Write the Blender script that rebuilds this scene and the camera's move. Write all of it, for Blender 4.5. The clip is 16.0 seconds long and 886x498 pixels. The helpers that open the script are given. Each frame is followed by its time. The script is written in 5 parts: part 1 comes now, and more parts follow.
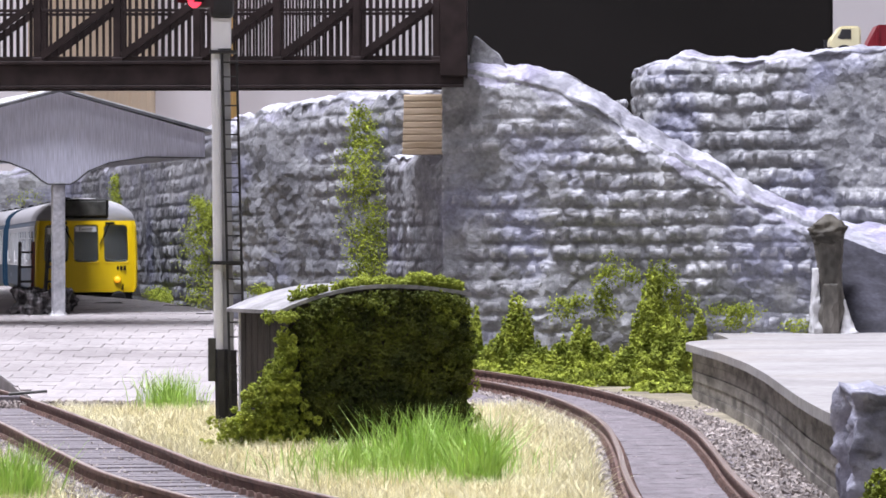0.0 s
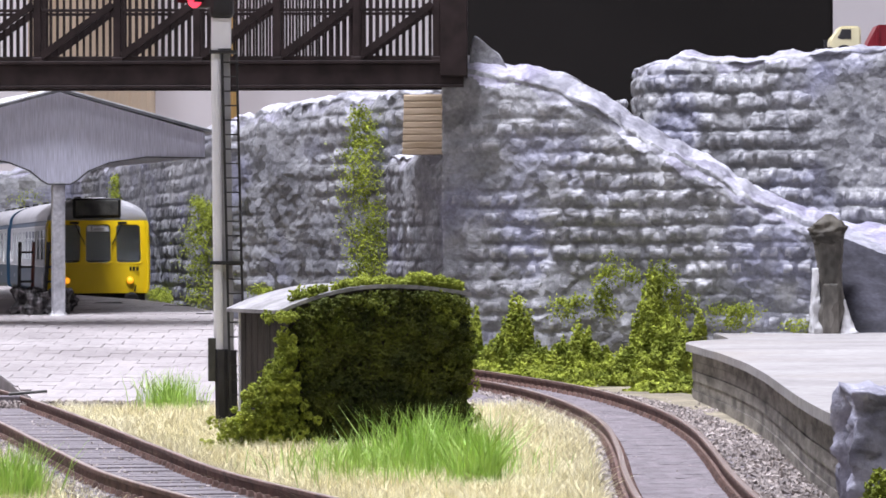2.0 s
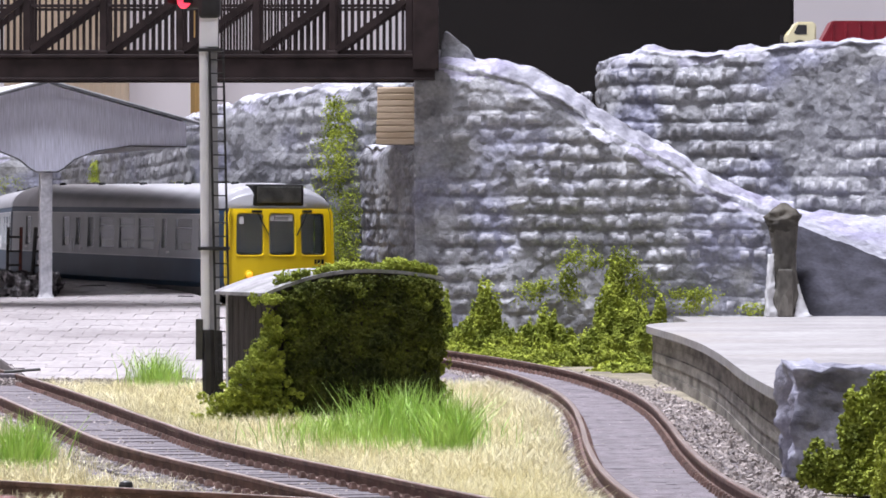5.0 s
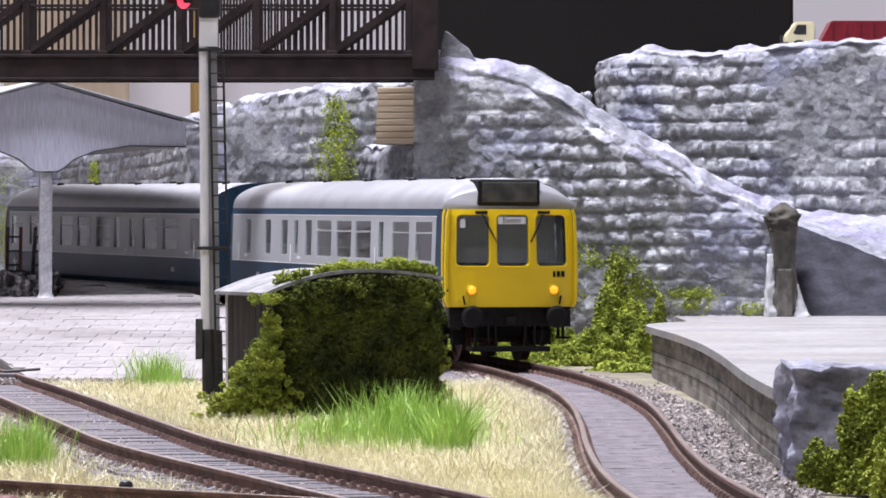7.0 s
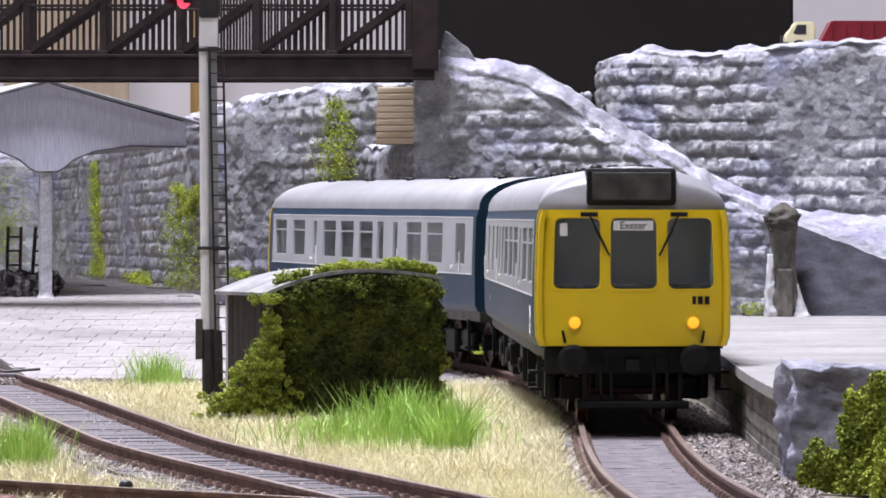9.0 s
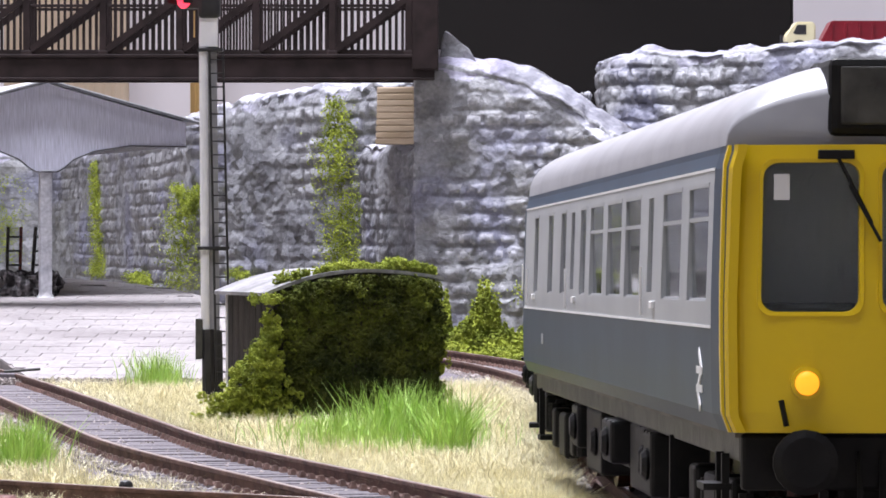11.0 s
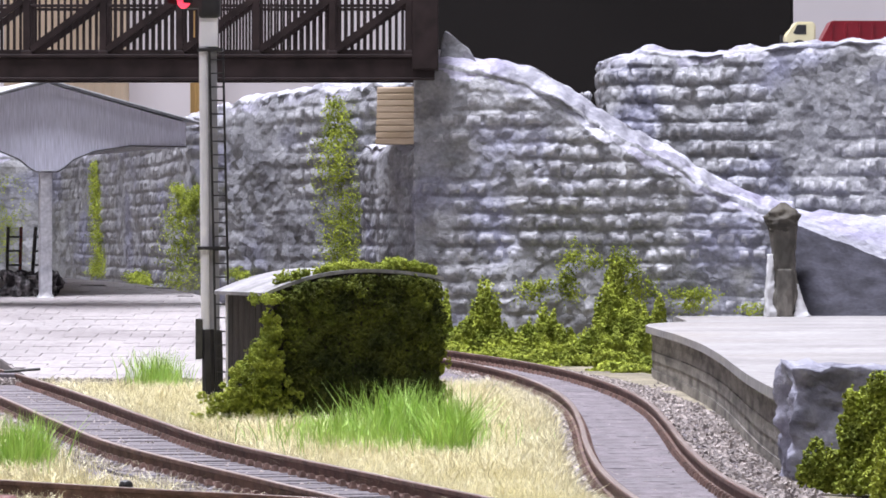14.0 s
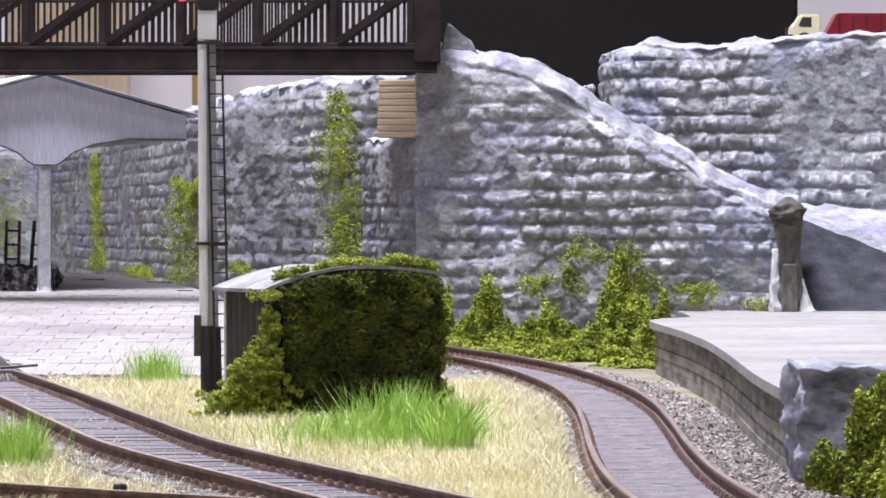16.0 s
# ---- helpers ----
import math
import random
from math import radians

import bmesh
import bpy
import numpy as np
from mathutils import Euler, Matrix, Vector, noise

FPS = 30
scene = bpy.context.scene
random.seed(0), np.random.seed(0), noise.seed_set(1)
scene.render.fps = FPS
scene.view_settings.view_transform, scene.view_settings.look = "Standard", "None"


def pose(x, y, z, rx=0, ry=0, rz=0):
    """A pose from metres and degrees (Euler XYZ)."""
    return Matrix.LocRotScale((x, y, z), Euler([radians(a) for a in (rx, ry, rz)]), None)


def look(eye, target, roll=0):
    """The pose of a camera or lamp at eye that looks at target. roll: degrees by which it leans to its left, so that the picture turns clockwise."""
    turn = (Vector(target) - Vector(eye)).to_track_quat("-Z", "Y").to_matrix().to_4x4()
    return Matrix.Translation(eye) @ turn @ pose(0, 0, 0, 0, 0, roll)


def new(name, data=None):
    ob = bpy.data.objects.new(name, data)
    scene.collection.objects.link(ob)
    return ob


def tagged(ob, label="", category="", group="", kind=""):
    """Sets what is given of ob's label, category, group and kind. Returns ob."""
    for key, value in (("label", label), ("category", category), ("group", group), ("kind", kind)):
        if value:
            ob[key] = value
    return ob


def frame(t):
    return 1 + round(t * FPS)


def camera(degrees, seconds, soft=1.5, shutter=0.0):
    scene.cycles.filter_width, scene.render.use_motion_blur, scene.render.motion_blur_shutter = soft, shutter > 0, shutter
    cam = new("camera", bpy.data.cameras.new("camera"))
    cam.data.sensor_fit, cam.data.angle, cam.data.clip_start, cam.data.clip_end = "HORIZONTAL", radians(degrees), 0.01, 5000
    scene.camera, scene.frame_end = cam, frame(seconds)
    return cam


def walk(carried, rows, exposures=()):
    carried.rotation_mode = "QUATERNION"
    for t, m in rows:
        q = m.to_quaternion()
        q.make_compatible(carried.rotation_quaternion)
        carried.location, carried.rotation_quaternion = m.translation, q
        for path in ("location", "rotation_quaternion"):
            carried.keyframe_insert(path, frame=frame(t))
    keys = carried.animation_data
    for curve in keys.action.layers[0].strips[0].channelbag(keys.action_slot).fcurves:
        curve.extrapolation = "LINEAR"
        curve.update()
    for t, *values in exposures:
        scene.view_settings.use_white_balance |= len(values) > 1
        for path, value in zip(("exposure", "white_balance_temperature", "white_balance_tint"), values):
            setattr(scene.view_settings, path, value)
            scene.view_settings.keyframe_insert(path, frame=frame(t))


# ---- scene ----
MM = 0.001  # the layout is a 4 mm to the foot model: all sizes below are in millimetres


def view(x, y, z, left, up, roll):
    a, b = radians(left), radians(up)
    way = Vector((-math.sin(a) * math.cos(b), math.cos(a) * math.cos(b), math.sin(b)))
    eye = Vector((x, y, z)) * MM
    return look(eye, eye + way, roll)


# ---- camera ----
cam = camera(11.19, 16.0, soft=1.7)
NEAR = (1.2, 60.6, 33.4, 0.430, 0.056, -0.152)
BASE = (0.0, 0.0, 34.0, 0.0, -0.150, 0.0)
LAST = (0.36, 12.3, 34.9, 0.040, -0.261, 0.038)


def between(a, b, k):
    return view(*[p + (q - p) * k for p, q in zip(a, b)])


walk(cam, [(0.0, between(NEAR, BASE, 0)), (1.0, between(NEAR, BASE, 0)), (2.2, between(NEAR, BASE, 0)), (2.5, between(NEAR, BASE, 0.04)),
           (3.0, between(NEAR, BASE, 0.25)), (3.5, between(NEAR, BASE, 0.42)), (4.0, between(NEAR, BASE, 0.62)), (4.5, between(NEAR, BASE, 0.82)),
           (4.9, between(NEAR, BASE, 0.97)), (5.3, between(NEAR, BASE, 1)), (6.5, between(NEAR, BASE, 1)), (12.0, between(NEAR, BASE, 1)), (14.2, between(NEAR, BASE, 1)),
           (14.8, between(BASE, LAST, 0.06)), (15.2, between(BASE, LAST, 0.25)), (15.6, between(BASE, LAST, 0.62)), (16.0, between(BASE, LAST, 1))],
     exposures=[(0.0, 0.0), (8.0, -0.03), (9.4, -0.03), (11.2, 0.1), (12.6, 0.1), (13.4, 0.05), (16.0, 0.05)])

# ---- light: unseen lamps at ceiling height, one main room light and two added fills ----
world = bpy.data.worlds.new("world")
scene.world = world
world.use_nodes = True
world.node_tree.nodes["Background"].inputs[0].default_value = (0.9, 0.95, 1.0, 1)
world.node_tree.nodes["Background"].inputs[1].default_value = 0.02


def ceiling_lamp(x, y, watts, sx, sy):
    data = bpy.data.lights.new("unseen_lamp", "AREA")
    data.shape, data.size, data.size_y, data.energy = "RECTANGLE", sx, sy, watts
    data.color = (0.92, 0.925, 1.05)
    ob = new("unseen_lamp", data)
    ob.matrix_world = pose(x, y, 1.40)
    return tagged(ob, "unseen white lamp at the ceiling height of the room", "ceiling lamp", "ceiling lamps")


ceiling_lamp(-0.24, 1.15, 51, 0.34, 0.4)
# fill added to brighten the room wall behind the layout
ceiling_lamp(-0.4, 3.25, 20, 1.5, 0.3)
# fill added to brighten the near ground and the surfaces facing the viewer
ceiling_lamp(-0.3, 0.1, 13, 1.2, 0.3)


# ---- materials ----
def mat(name, c1, c2, scale=400, rough=0.7, bump=0.0, metal=0.0, fine=None, c3=None, island=0.0, detail=4, spread=(0.35, 0.65), bscale=None, spec=0.5, stretch=None, dry=None, facet=0):
    """Two or three colours mixed by a broad and a fine noise, with relief by the fine one."""
    m = bpy.data.materials.new(name)
    m.use_nodes = True
    nt = m.node_tree
    b = nt.nodes["Principled BSDF"]
    b.inputs["Roughness"].default_value = rough
    b.inputs["Metallic"].default_value = metal
    b.inputs["Specular IOR Level"].default_value = spec
    co = nt.nodes.new("ShaderNodeTexCoord")
    vec = co.outputs["Object"]
    if stretch:
        mp = nt.nodes.new("ShaderNodeMapping")
        mp.inputs["Scale"].default_value = stretch
        nt.links.new(vec, mp.inputs[0])
        vec = mp.outputs[0]

    def noise_at(sc, de):
        n = nt.nodes.new("ShaderNodeTexNoise")
        n.inputs["Scale"].default_value, n.inputs["Detail"].default_value = sc, de
        nt.links.new(vec, n.inputs["Vector"])
        return n.outputs["Fac"]

    def ramp(fac, lo, hi, a, bb):
        r = nt.nodes.new("ShaderNodeValToRGB")
        r.color_ramp.elements[0].position, r.color_ramp.elements[1].position = lo, hi
        r.color_ramp.elements[0].color, r.color_ramp.elements[1].color = (*a, 1), (*bb, 1)
        nt.links.new(fac, r.inputs[0])
        return r.outputs[0]

    def mix(fac, a, bb, kind="MIX"):
        x = nt.nodes.new("ShaderNodeMix")
        x.data_type, x.blend_type = "RGBA", kind
        for sock, val in ((x.inputs[0], fac), (x.inputs[6], a), (x.inputs[7], bb)):
            if isinstance(val, (int, float)):
                sock.default_value = val
            elif isinstance(val, tuple):
                sock.default_value = (*val, 1)
            else:
                nt.links.new(val, sock)
        return x.outputs[2]

    col = ramp(noise_at(scale, detail), spread[0], spread[1], c1, c2)
    f = noise_at(fine or scale * 6, 3)
    if c3:
        col = mix(ramp(noise_at(scale * 0.45, 3), 0.52, 0.66, (0, 0, 0), (1, 1, 1)), col, c3)
    col = mix(0.5, col, ramp(f, 0.3, 0.7, (0.55, 0.55, 0.55), (1.3, 1.3, 1.3)), "MULTIPLY") if fine else col
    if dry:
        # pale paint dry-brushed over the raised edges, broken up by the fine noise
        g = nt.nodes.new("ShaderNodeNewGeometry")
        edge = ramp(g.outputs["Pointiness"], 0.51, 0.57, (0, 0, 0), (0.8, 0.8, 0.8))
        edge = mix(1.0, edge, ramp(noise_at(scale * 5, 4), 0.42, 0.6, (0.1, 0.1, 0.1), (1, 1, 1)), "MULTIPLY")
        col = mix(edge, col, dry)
    if island:
        g = nt.nodes.new("ShaderNodeNewGeometry")
        col = mix(island, col, ramp(g.outputs["Random Per Island"], 0, 1, (0.25, 0.25, 0.25), (1.7, 1.7, 1.6)), "MULTIPLY")
    nt.links.new(col, b.inputs["Base Color"])
    if bump:
        bp = nt.nodes.new("ShaderNodeBump")
        bp.inputs["Strength"].default_value, bp.inputs["Distance"].default_value = bump, 0.0006
        nt.links.new(noise_at(bscale or scale * 4, 5), bp.inputs["Height"])
        if facet:
            # knife-cut flakes: each cell is a flat chip with a tilt of its own
            warp = nt.nodes.new("ShaderNodeTexNoise")
            warp.inputs["Scale"].default_value, warp.inputs["Detail"].default_value = facet * 0.8, 3
            nt.links.new(vec, warp.inputs["Vector"])
            add = nt.nodes.new("ShaderNodeVectorMath")
            add.operation = "MULTIPLY_ADD"
            add.inputs[1].default_value = (1.1 / facet,) * 3
            nt.links.new(warp.outputs["Color"], add.inputs[0])
            nt.links.new(vec, add.inputs[2])
            vo = nt.nodes.new("ShaderNodeTexVoronoi")
            vo.feature, vo.inputs["Scale"].default_value = "F1", facet
            nt.links.new(add.outputs[0], vo.inputs["Vector"])
            off = nt.nodes.new("ShaderNodeVectorMath")
            off.operation = "SUBTRACT"
            nt.links.new(add.outputs[0], off.inputs[0])
            nt.links.new(vo.outputs["Position"], off.inputs[1])
            way = nt.nodes.new("ShaderNodeVectorMath")
            way.operation = "SUBTRACT"
            way.inputs[1].default_value = (0.5, 0.5, 0.5)
            nt.links.new(vo.outputs["Color"], way.inputs[0])
            dot = nt.nodes.new("ShaderNodeVectorMath")
            dot.operation = "DOT_PRODUCT"
            nt.links.new(off.outputs[0], dot.inputs[0])
            nt.links.new(way.outputs[0], dot.inputs[1])
            b2 = nt.nodes.new("ShaderNodeBump")
            b2.inputs["Strength"].default_value, b2.inputs["Distance"].default_value = 0.6, 0.9
            nt.links.new(dot.outputs["Value"], b2.inputs["Height"])
            # the chips took the paint unevenly
            col = mix(0.35, col, ramp(vo.outputs["Color"], 0.2, 0.8, (0.6, 0.6, 0.6), (1.3, 1.3, 1.3)), "MULTIPLY")
            nt.links.new(col, b.inputs["Base Color"])
            nt.links.new(b2.outputs[0], bp.inputs["Normal"])
        nt.links.new(bp.outputs[0], b.inputs["Normal"])
    return m


def glow(name, color, strength):
    m = bpy.data.materials.new(name)
    m.use_nodes = True
    b = m.node_tree.nodes["Principled BSDF"]
    b.inputs["Base Color"].default_value = (*color, 1)
    b.inputs["Emission Color"].default_value = (*color, 1)
    b.inputs["Emission Strength"].default_value = strength
    return m


def glass(name, tint=(0.8, 0.85, 0.85)):
    m = bpy.data.materials.new(name)
    m.use_nodes = True
    b = m.node_tree.nodes["Principled BSDF"]
    b.inputs["Base Color"].default_value = (*tint, 1)
    b.inputs["Transmission Weight"].default_value = 1.0
    b.inputs["Roughness"].default_value = 0.05
    b.inputs["IOR"].default_value = 1.25
    return m


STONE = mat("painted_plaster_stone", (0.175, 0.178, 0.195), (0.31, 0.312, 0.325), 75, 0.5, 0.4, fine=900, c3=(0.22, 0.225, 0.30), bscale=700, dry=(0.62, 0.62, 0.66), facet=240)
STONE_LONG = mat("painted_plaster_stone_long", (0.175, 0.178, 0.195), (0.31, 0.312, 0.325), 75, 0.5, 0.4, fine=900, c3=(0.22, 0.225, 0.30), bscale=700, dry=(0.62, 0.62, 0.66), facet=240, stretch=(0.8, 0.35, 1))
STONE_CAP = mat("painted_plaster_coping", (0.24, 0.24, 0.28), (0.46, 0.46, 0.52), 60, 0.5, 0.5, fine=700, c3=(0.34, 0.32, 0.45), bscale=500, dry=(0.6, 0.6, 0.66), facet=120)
STONE_BROWN = mat("stained_plaster", (0.012, 0.010, 0.008), (0.10, 0.088, 0.068), 110, 0.7, 0.5, fine=900)
STONE_PILLAR = mat("grey_brown_plaster", (0.055, 0.05, 0.042), (0.17, 0.155, 0.135), 130, 0.7, 0.5, fine=900, facet=300, stretch=(1, 1, 0.5))
WHITE_PLASTER = mat("bare_white_plaster", (0.42, 0.42, 0.42), (0.66, 0.66, 0.68), 200, 0.7, 0.3)
TARMAC = mat("rough_grey_road_sheet", (0.024, 0.0235, 0.03), (0.055, 0.054, 0.07), 120, 0.8, 1.0, fine=800, bscale=420, spec=0.25)
CONCRETE = mat("pale_platform_card", (0.24, 0.228, 0.224), (0.345, 0.33, 0.328), 28, 0.7, 0.15, fine=420, c3=(0.30, 0.275, 0.255))
SLAB = mat("pale_paving_slab", (0.27, 0.245, 0.245), (0.37, 0.338, 0.338), 30, 0.6, 0.1, fine=500)
JOINT = mat("dark_slab_joint", (0.24, 0.215, 0.21), (0.34, 0.31, 0.305), 90, 0.9)
EDGE_STONE = mat("weathered_platform_face", (0.09, 0.08, 0.07), (0.32, 0.295, 0.26), 160, 0.8, 0.5, fine=900, stretch=(0.35, 0.35, 1.8))
BRIDGE = mat("dark_brown_plastic", (0.014, 0.009, 0.009), (0.03, 0.02, 0.02), 150, 0.5, 0.05, spec=0.22)
TAN = mat("bare_tan_wood", (0.50, 0.38, 0.25), (0.68, 0.55, 0.40), 90, 0.6, 0.2, stretch=(1, 1, 5))
CANOPY = mat("blue_grey_brushed_paint", (0.57, 0.58, 0.70), (0.63, 0.64, 0.76), 220, 0.6, 0.1, fine=1200, stretch=(2.5, 2.5, 0.15))
POST_PAINT = mat("pale_grey_paint", (0.36, 0.36, 0.40), (0.55, 0.55, 0.58), 200, 0.5, 0.2, fine=900)
ROOFING = mat("pale_roof_card", (0.55, 0.55, 0.57), (0.72, 0.72, 0.74), 100, 0.6, 0.1)
DARK_EDGE = mat("dark_grey_edge", (0.05, 0.05, 0.06), (0.12, 0.12, 0.13), 200, 0.6)
RUST = mat("rusty_rail_side", (0.085, 0.045, 0.034), (0.18, 0.1, 0.078), 300, 0.75, 0.4, fine=2000)
RAILTOP = mat("worn_rail_head", (0.14, 0.10, 0.085), (0.26, 0.20, 0.17), 400, 0.42, 0.1, metal=0.5)
SLEEPER = mat("grey_sleeper", (0.115, 0.102, 0.112), (0.2, 0.178, 0.193), 45, 0.8, 0.4, fine=1500)
BALLAST = mat("pinkish_grey_ballast", (0.20, 0.17, 0.16), (0.42, 0.37, 0.36), 260, 0.85, 0.6, fine=1800, island=0.6)
BED = mat("fine_grey_ballast_bed", (0.13, 0.112, 0.122), (0.22, 0.192, 0.21), 240, 0.9, 0.8, fine=2200, bscale=1500)
EARTH = mat("sandy_scatter_ground", (0.17, 0.15, 0.105), (0.3, 0.265, 0.19), 120, 0.95, 0.6, fine=1500, bscale=1400)
STRAW = mat("straw_static_grass", (0.74, 0.67, 0.38), (0.94, 0.89, 0.64), 60, 0.75, 0.0, island=0.35)
GREEN = mat("green_static_grass", (0.28, 0.48, 0.07), (0.55, 0.76, 0.2), 120, 0.65, 0.0, island=0.25)
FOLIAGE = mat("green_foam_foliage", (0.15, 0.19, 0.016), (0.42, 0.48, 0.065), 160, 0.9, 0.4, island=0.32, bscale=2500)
# hut ivy greens with half and full shade put into the colour
FOLIAGE_HALF_SHADED = mat("half_shaded_green_foam_foliage", (0.06, 0.08, 0.008), (0.19, 0.225, 0.026), 150, 0.9, 0.4, island=0.32, bscale=2500)
FOLIAGE_SHADED = mat("shaded_green_foam_foliage", (0.028, 0.04, 0.004), (0.105, 0.122, 0.014), 130, 0.9, 0.4, island=0.42, bscale=2500)
YELLOW = mat("warning_yellow_paint", (0.72, 0.50, 0.004), (0.78, 0.55, 0.008), 60, 0.35, 0.02)
BLUE = mat("rail_blue_paint", (0.011, 0.032, 0.062), (0.02, 0.048, 0.085), 60, 0.4, 0.02, spec=0.2)
PALE = mat("pale_grey_coach_paint", (0.35, 0.365, 0.385), (0.41, 0.425, 0.44), 60, 0.4, 0.02)
ROOFGREY = mat("grey_coach_roof", (0.27, 0.27, 0.29), (0.34, 0.34, 0.36), 80, 0.38, 0.05)
BLACK = mat("black_underframe", (0.004, 0.004, 0.0045), (0.01, 0.0095, 0.009), 300, 0.55, 0.1, spec=0.25)
GREYMETAL = mat("dirty_grey_underframe", (0.022, 0.022, 0.02), (0.07, 0.07, 0.062), 250, 0.5, 0.2)
WHEEL = mat("brown_wheel_steel", (0.05, 0.018, 0.015), (0.1, 0.04, 0.03), 250, 0.4, metal=0.4)
GLASS = glass("clear_window_glass")
GASKET = mat("grey_window_surround", (0.35, 0.36, 0.36), (0.45, 0.46, 0.46), 200, 0.4)
SEAT = mat("green_moulded_seat", (0.10, 0.12, 0.05), (0.18, 0.18, 0.08), 100, 0.6)
INSIDE = mat("brown_coach_interior", (0.085, 0.08, 0.07), (0.15, 0.14, 0.125), 100, 0.6)
WHITE = mat("white_print", (0.75, 0.75, 0.75), (0.82, 0.82, 0.82), 200, 0.5)
LAMP_ORANGE = glow("lit_orange_headlamp", (1.0, 0.38, 0.02), 1.15)
LAMP_RED = glow("lit_red_signal_lens", (1.0, 0.05, 0.10), 1.6)
SIGNAL_GREY = mat("pale_grey_signal_paint", (0.78, 0.78, 0.82), (0.86, 0.86, 0.9), 200, 0.45, 0.1)
BACKING = mat("grey_signal_back_plate", (0.30, 0.30, 0.32), (0.42, 0.42, 0.44), 200, 0.5, 0.1)
SIGNAL_BLACK = mat("black_signal_paint", (0.010, 0.010, 0.011), (0.028, 0.027, 0.03), 200, 0.5, 0.1)
TIMBER = mat("dark_weathered_timber", (0.02, 0.016, 0.015), (0.06, 0.05, 0.046), 250, 0.8, 0.5, stretch=(4, 4, 0.4))
FELT = mat("pale_grey_roof_felt", (0.19, 0.185, 0.19), (0.34, 0.33, 0.34), 160, 0.7, 0.3, fine=900)
RED_PAINT = mat("maroon_truck_paint", (0.16, 0.006, 0.014), (0.22, 0.012, 0.022), 120, 0.35)
CREAM = mat("cream_truck_paint", (0.72, 0.66, 0.42), (0.80, 0.74, 0.50), 120, 0.4)
ROOM_WALL = mat("pale_room_wall", (0.74, 0.70, 0.72), (0.82, 0.78, 0.80), 2, 0.85)
ROOM_WHITE = mat("white_ceiling", (0.78, 0.78, 0.78), (0.84, 0.84, 0.84), 2, 0.9)
ROOM_FLOOR = mat("brown_carpet", (0.12, 0.10, 0.09), (0.2, 0.17, 0.15), 20, 0.95)
DARK_BOARD = mat("dark_brown_screen_board", (0.0085, 0.0072, 0.0068), (0.014, 0.012, 0.0115), 4, 0.7, spec=0.15)
CURTAIN = mat("beige_curtain", (0.60, 0.47, 0.34), (0.72, 0.60, 0.46), 6, 0.9)
OCHRE = mat("ochre_curtain", (0.50, 0.33, 0.12), (0.62, 0.42, 0.18), 6, 0.9)
LUGGAGE = mat("dark_luggage_heap", (0.02, 0.018, 0.018), (0.06, 0.055, 0.055), 300, 0.6, 0.5)
TARPAULIN = mat("striped_dark_sheeting", (0.025, 0.022, 0.024), (0.30, 0.28, 0.29), 330, 0.6, 0.5, stretch=(2.2, 1, 0.7), spread=(0.46, 0.72))
MAROON = mat("red_brown_trolley", (0.10, 0.022, 0.016), (0.16, 0.04, 0.03), 200, 0.6)
ROCK = mat("grey_blue_rock", (0.13, 0.13, 0.17), (0.34, 0.34, 0.42), 140, 0.6, 0.7, fine=900, bscale=700)


# ---- building helpers ----
def thing(name, label, category, at=(0, 0, 0), turn=0.0, group="", kind=""):
    ob = new(name)
    ob.matrix_world = pose(at[0] * MM, at[1] * MM, at[2] * MM, 0, 0, turn)
    ob.empty_display_size = 0.01
    return tagged(ob, label, category, group, kind)


def part(name, bm, material, parent=None, label="", smooth=False):
    """Links a bmesh drawn in millimetres as one mesh object under its parent."""
    me = bpy.data.meshes.new(name)
    bmesh.ops.scale(bm, vec=(MM, MM, MM), verts=bm.verts)
    bm.normal_update()
    bm.to_mesh(me)
    bm.free()
    for m in (material if isinstance(material, (list, tuple)) else [material]):
        me.materials.append(m)
    if smooth:
        me.polygons.foreach_set("use_smooth", [True] * len(me.polygons))
    ob = new(name, me)
    if parent:
        ob.parent = parent
    return tagged(ob, label) if label else ob


def raw(name, verts, faces, material, parent=None, label="", smooth=False):
    """The same from arrays of corners (millimetres) and faces."""
    me = bpy.data.meshes.new(name)
    me.from_pydata((np.asarray(verts, float) * MM).tolist(), [], [tuple(int(i) for i in f) for f in faces])
    me.update()
    for m in (material if isinstance(material, (list, tuple)) else [material]):
        me.materials.append(m)
    if smooth:
        me.polygons.foreach_set("use_smooth", [True] * len(me.polygons))
    ob = new(name, me)
    if parent:
        ob.parent = parent
    return tagged(ob, label) if label else ob


def box(bm, x0, x1, y0, y1, z0, z1, bevel=0.0, m=None, mi=0):
    vs = [bm.verts.new((x, y, z)) for x in (x0, x1) for y in (y0, y1) for z in (z0, z1)]
    fs = [bm.faces.new([vs[i] for i in f]) for f in ((0, 1, 3, 2), (4, 6, 7, 5), (0, 4, 5, 1), (2, 3, 7, 6), (0, 2, 6, 4), (1, 5, 7, 3))]
    for f in fs:
        f.material_index = mi
    if bevel:
        es = {e for f in fs for e in f.edges}
        r = bmesh.ops.bevel(bm, geom=list(es), offset=bevel, segments=2, affect="EDGES", profile=0.5)
        vs = list({v for v in vs if v.is_valid} | set(r["verts"]))
    if m is not None:
        bmesh.ops.transform(bm, matrix=m, verts=vs)
    return vs


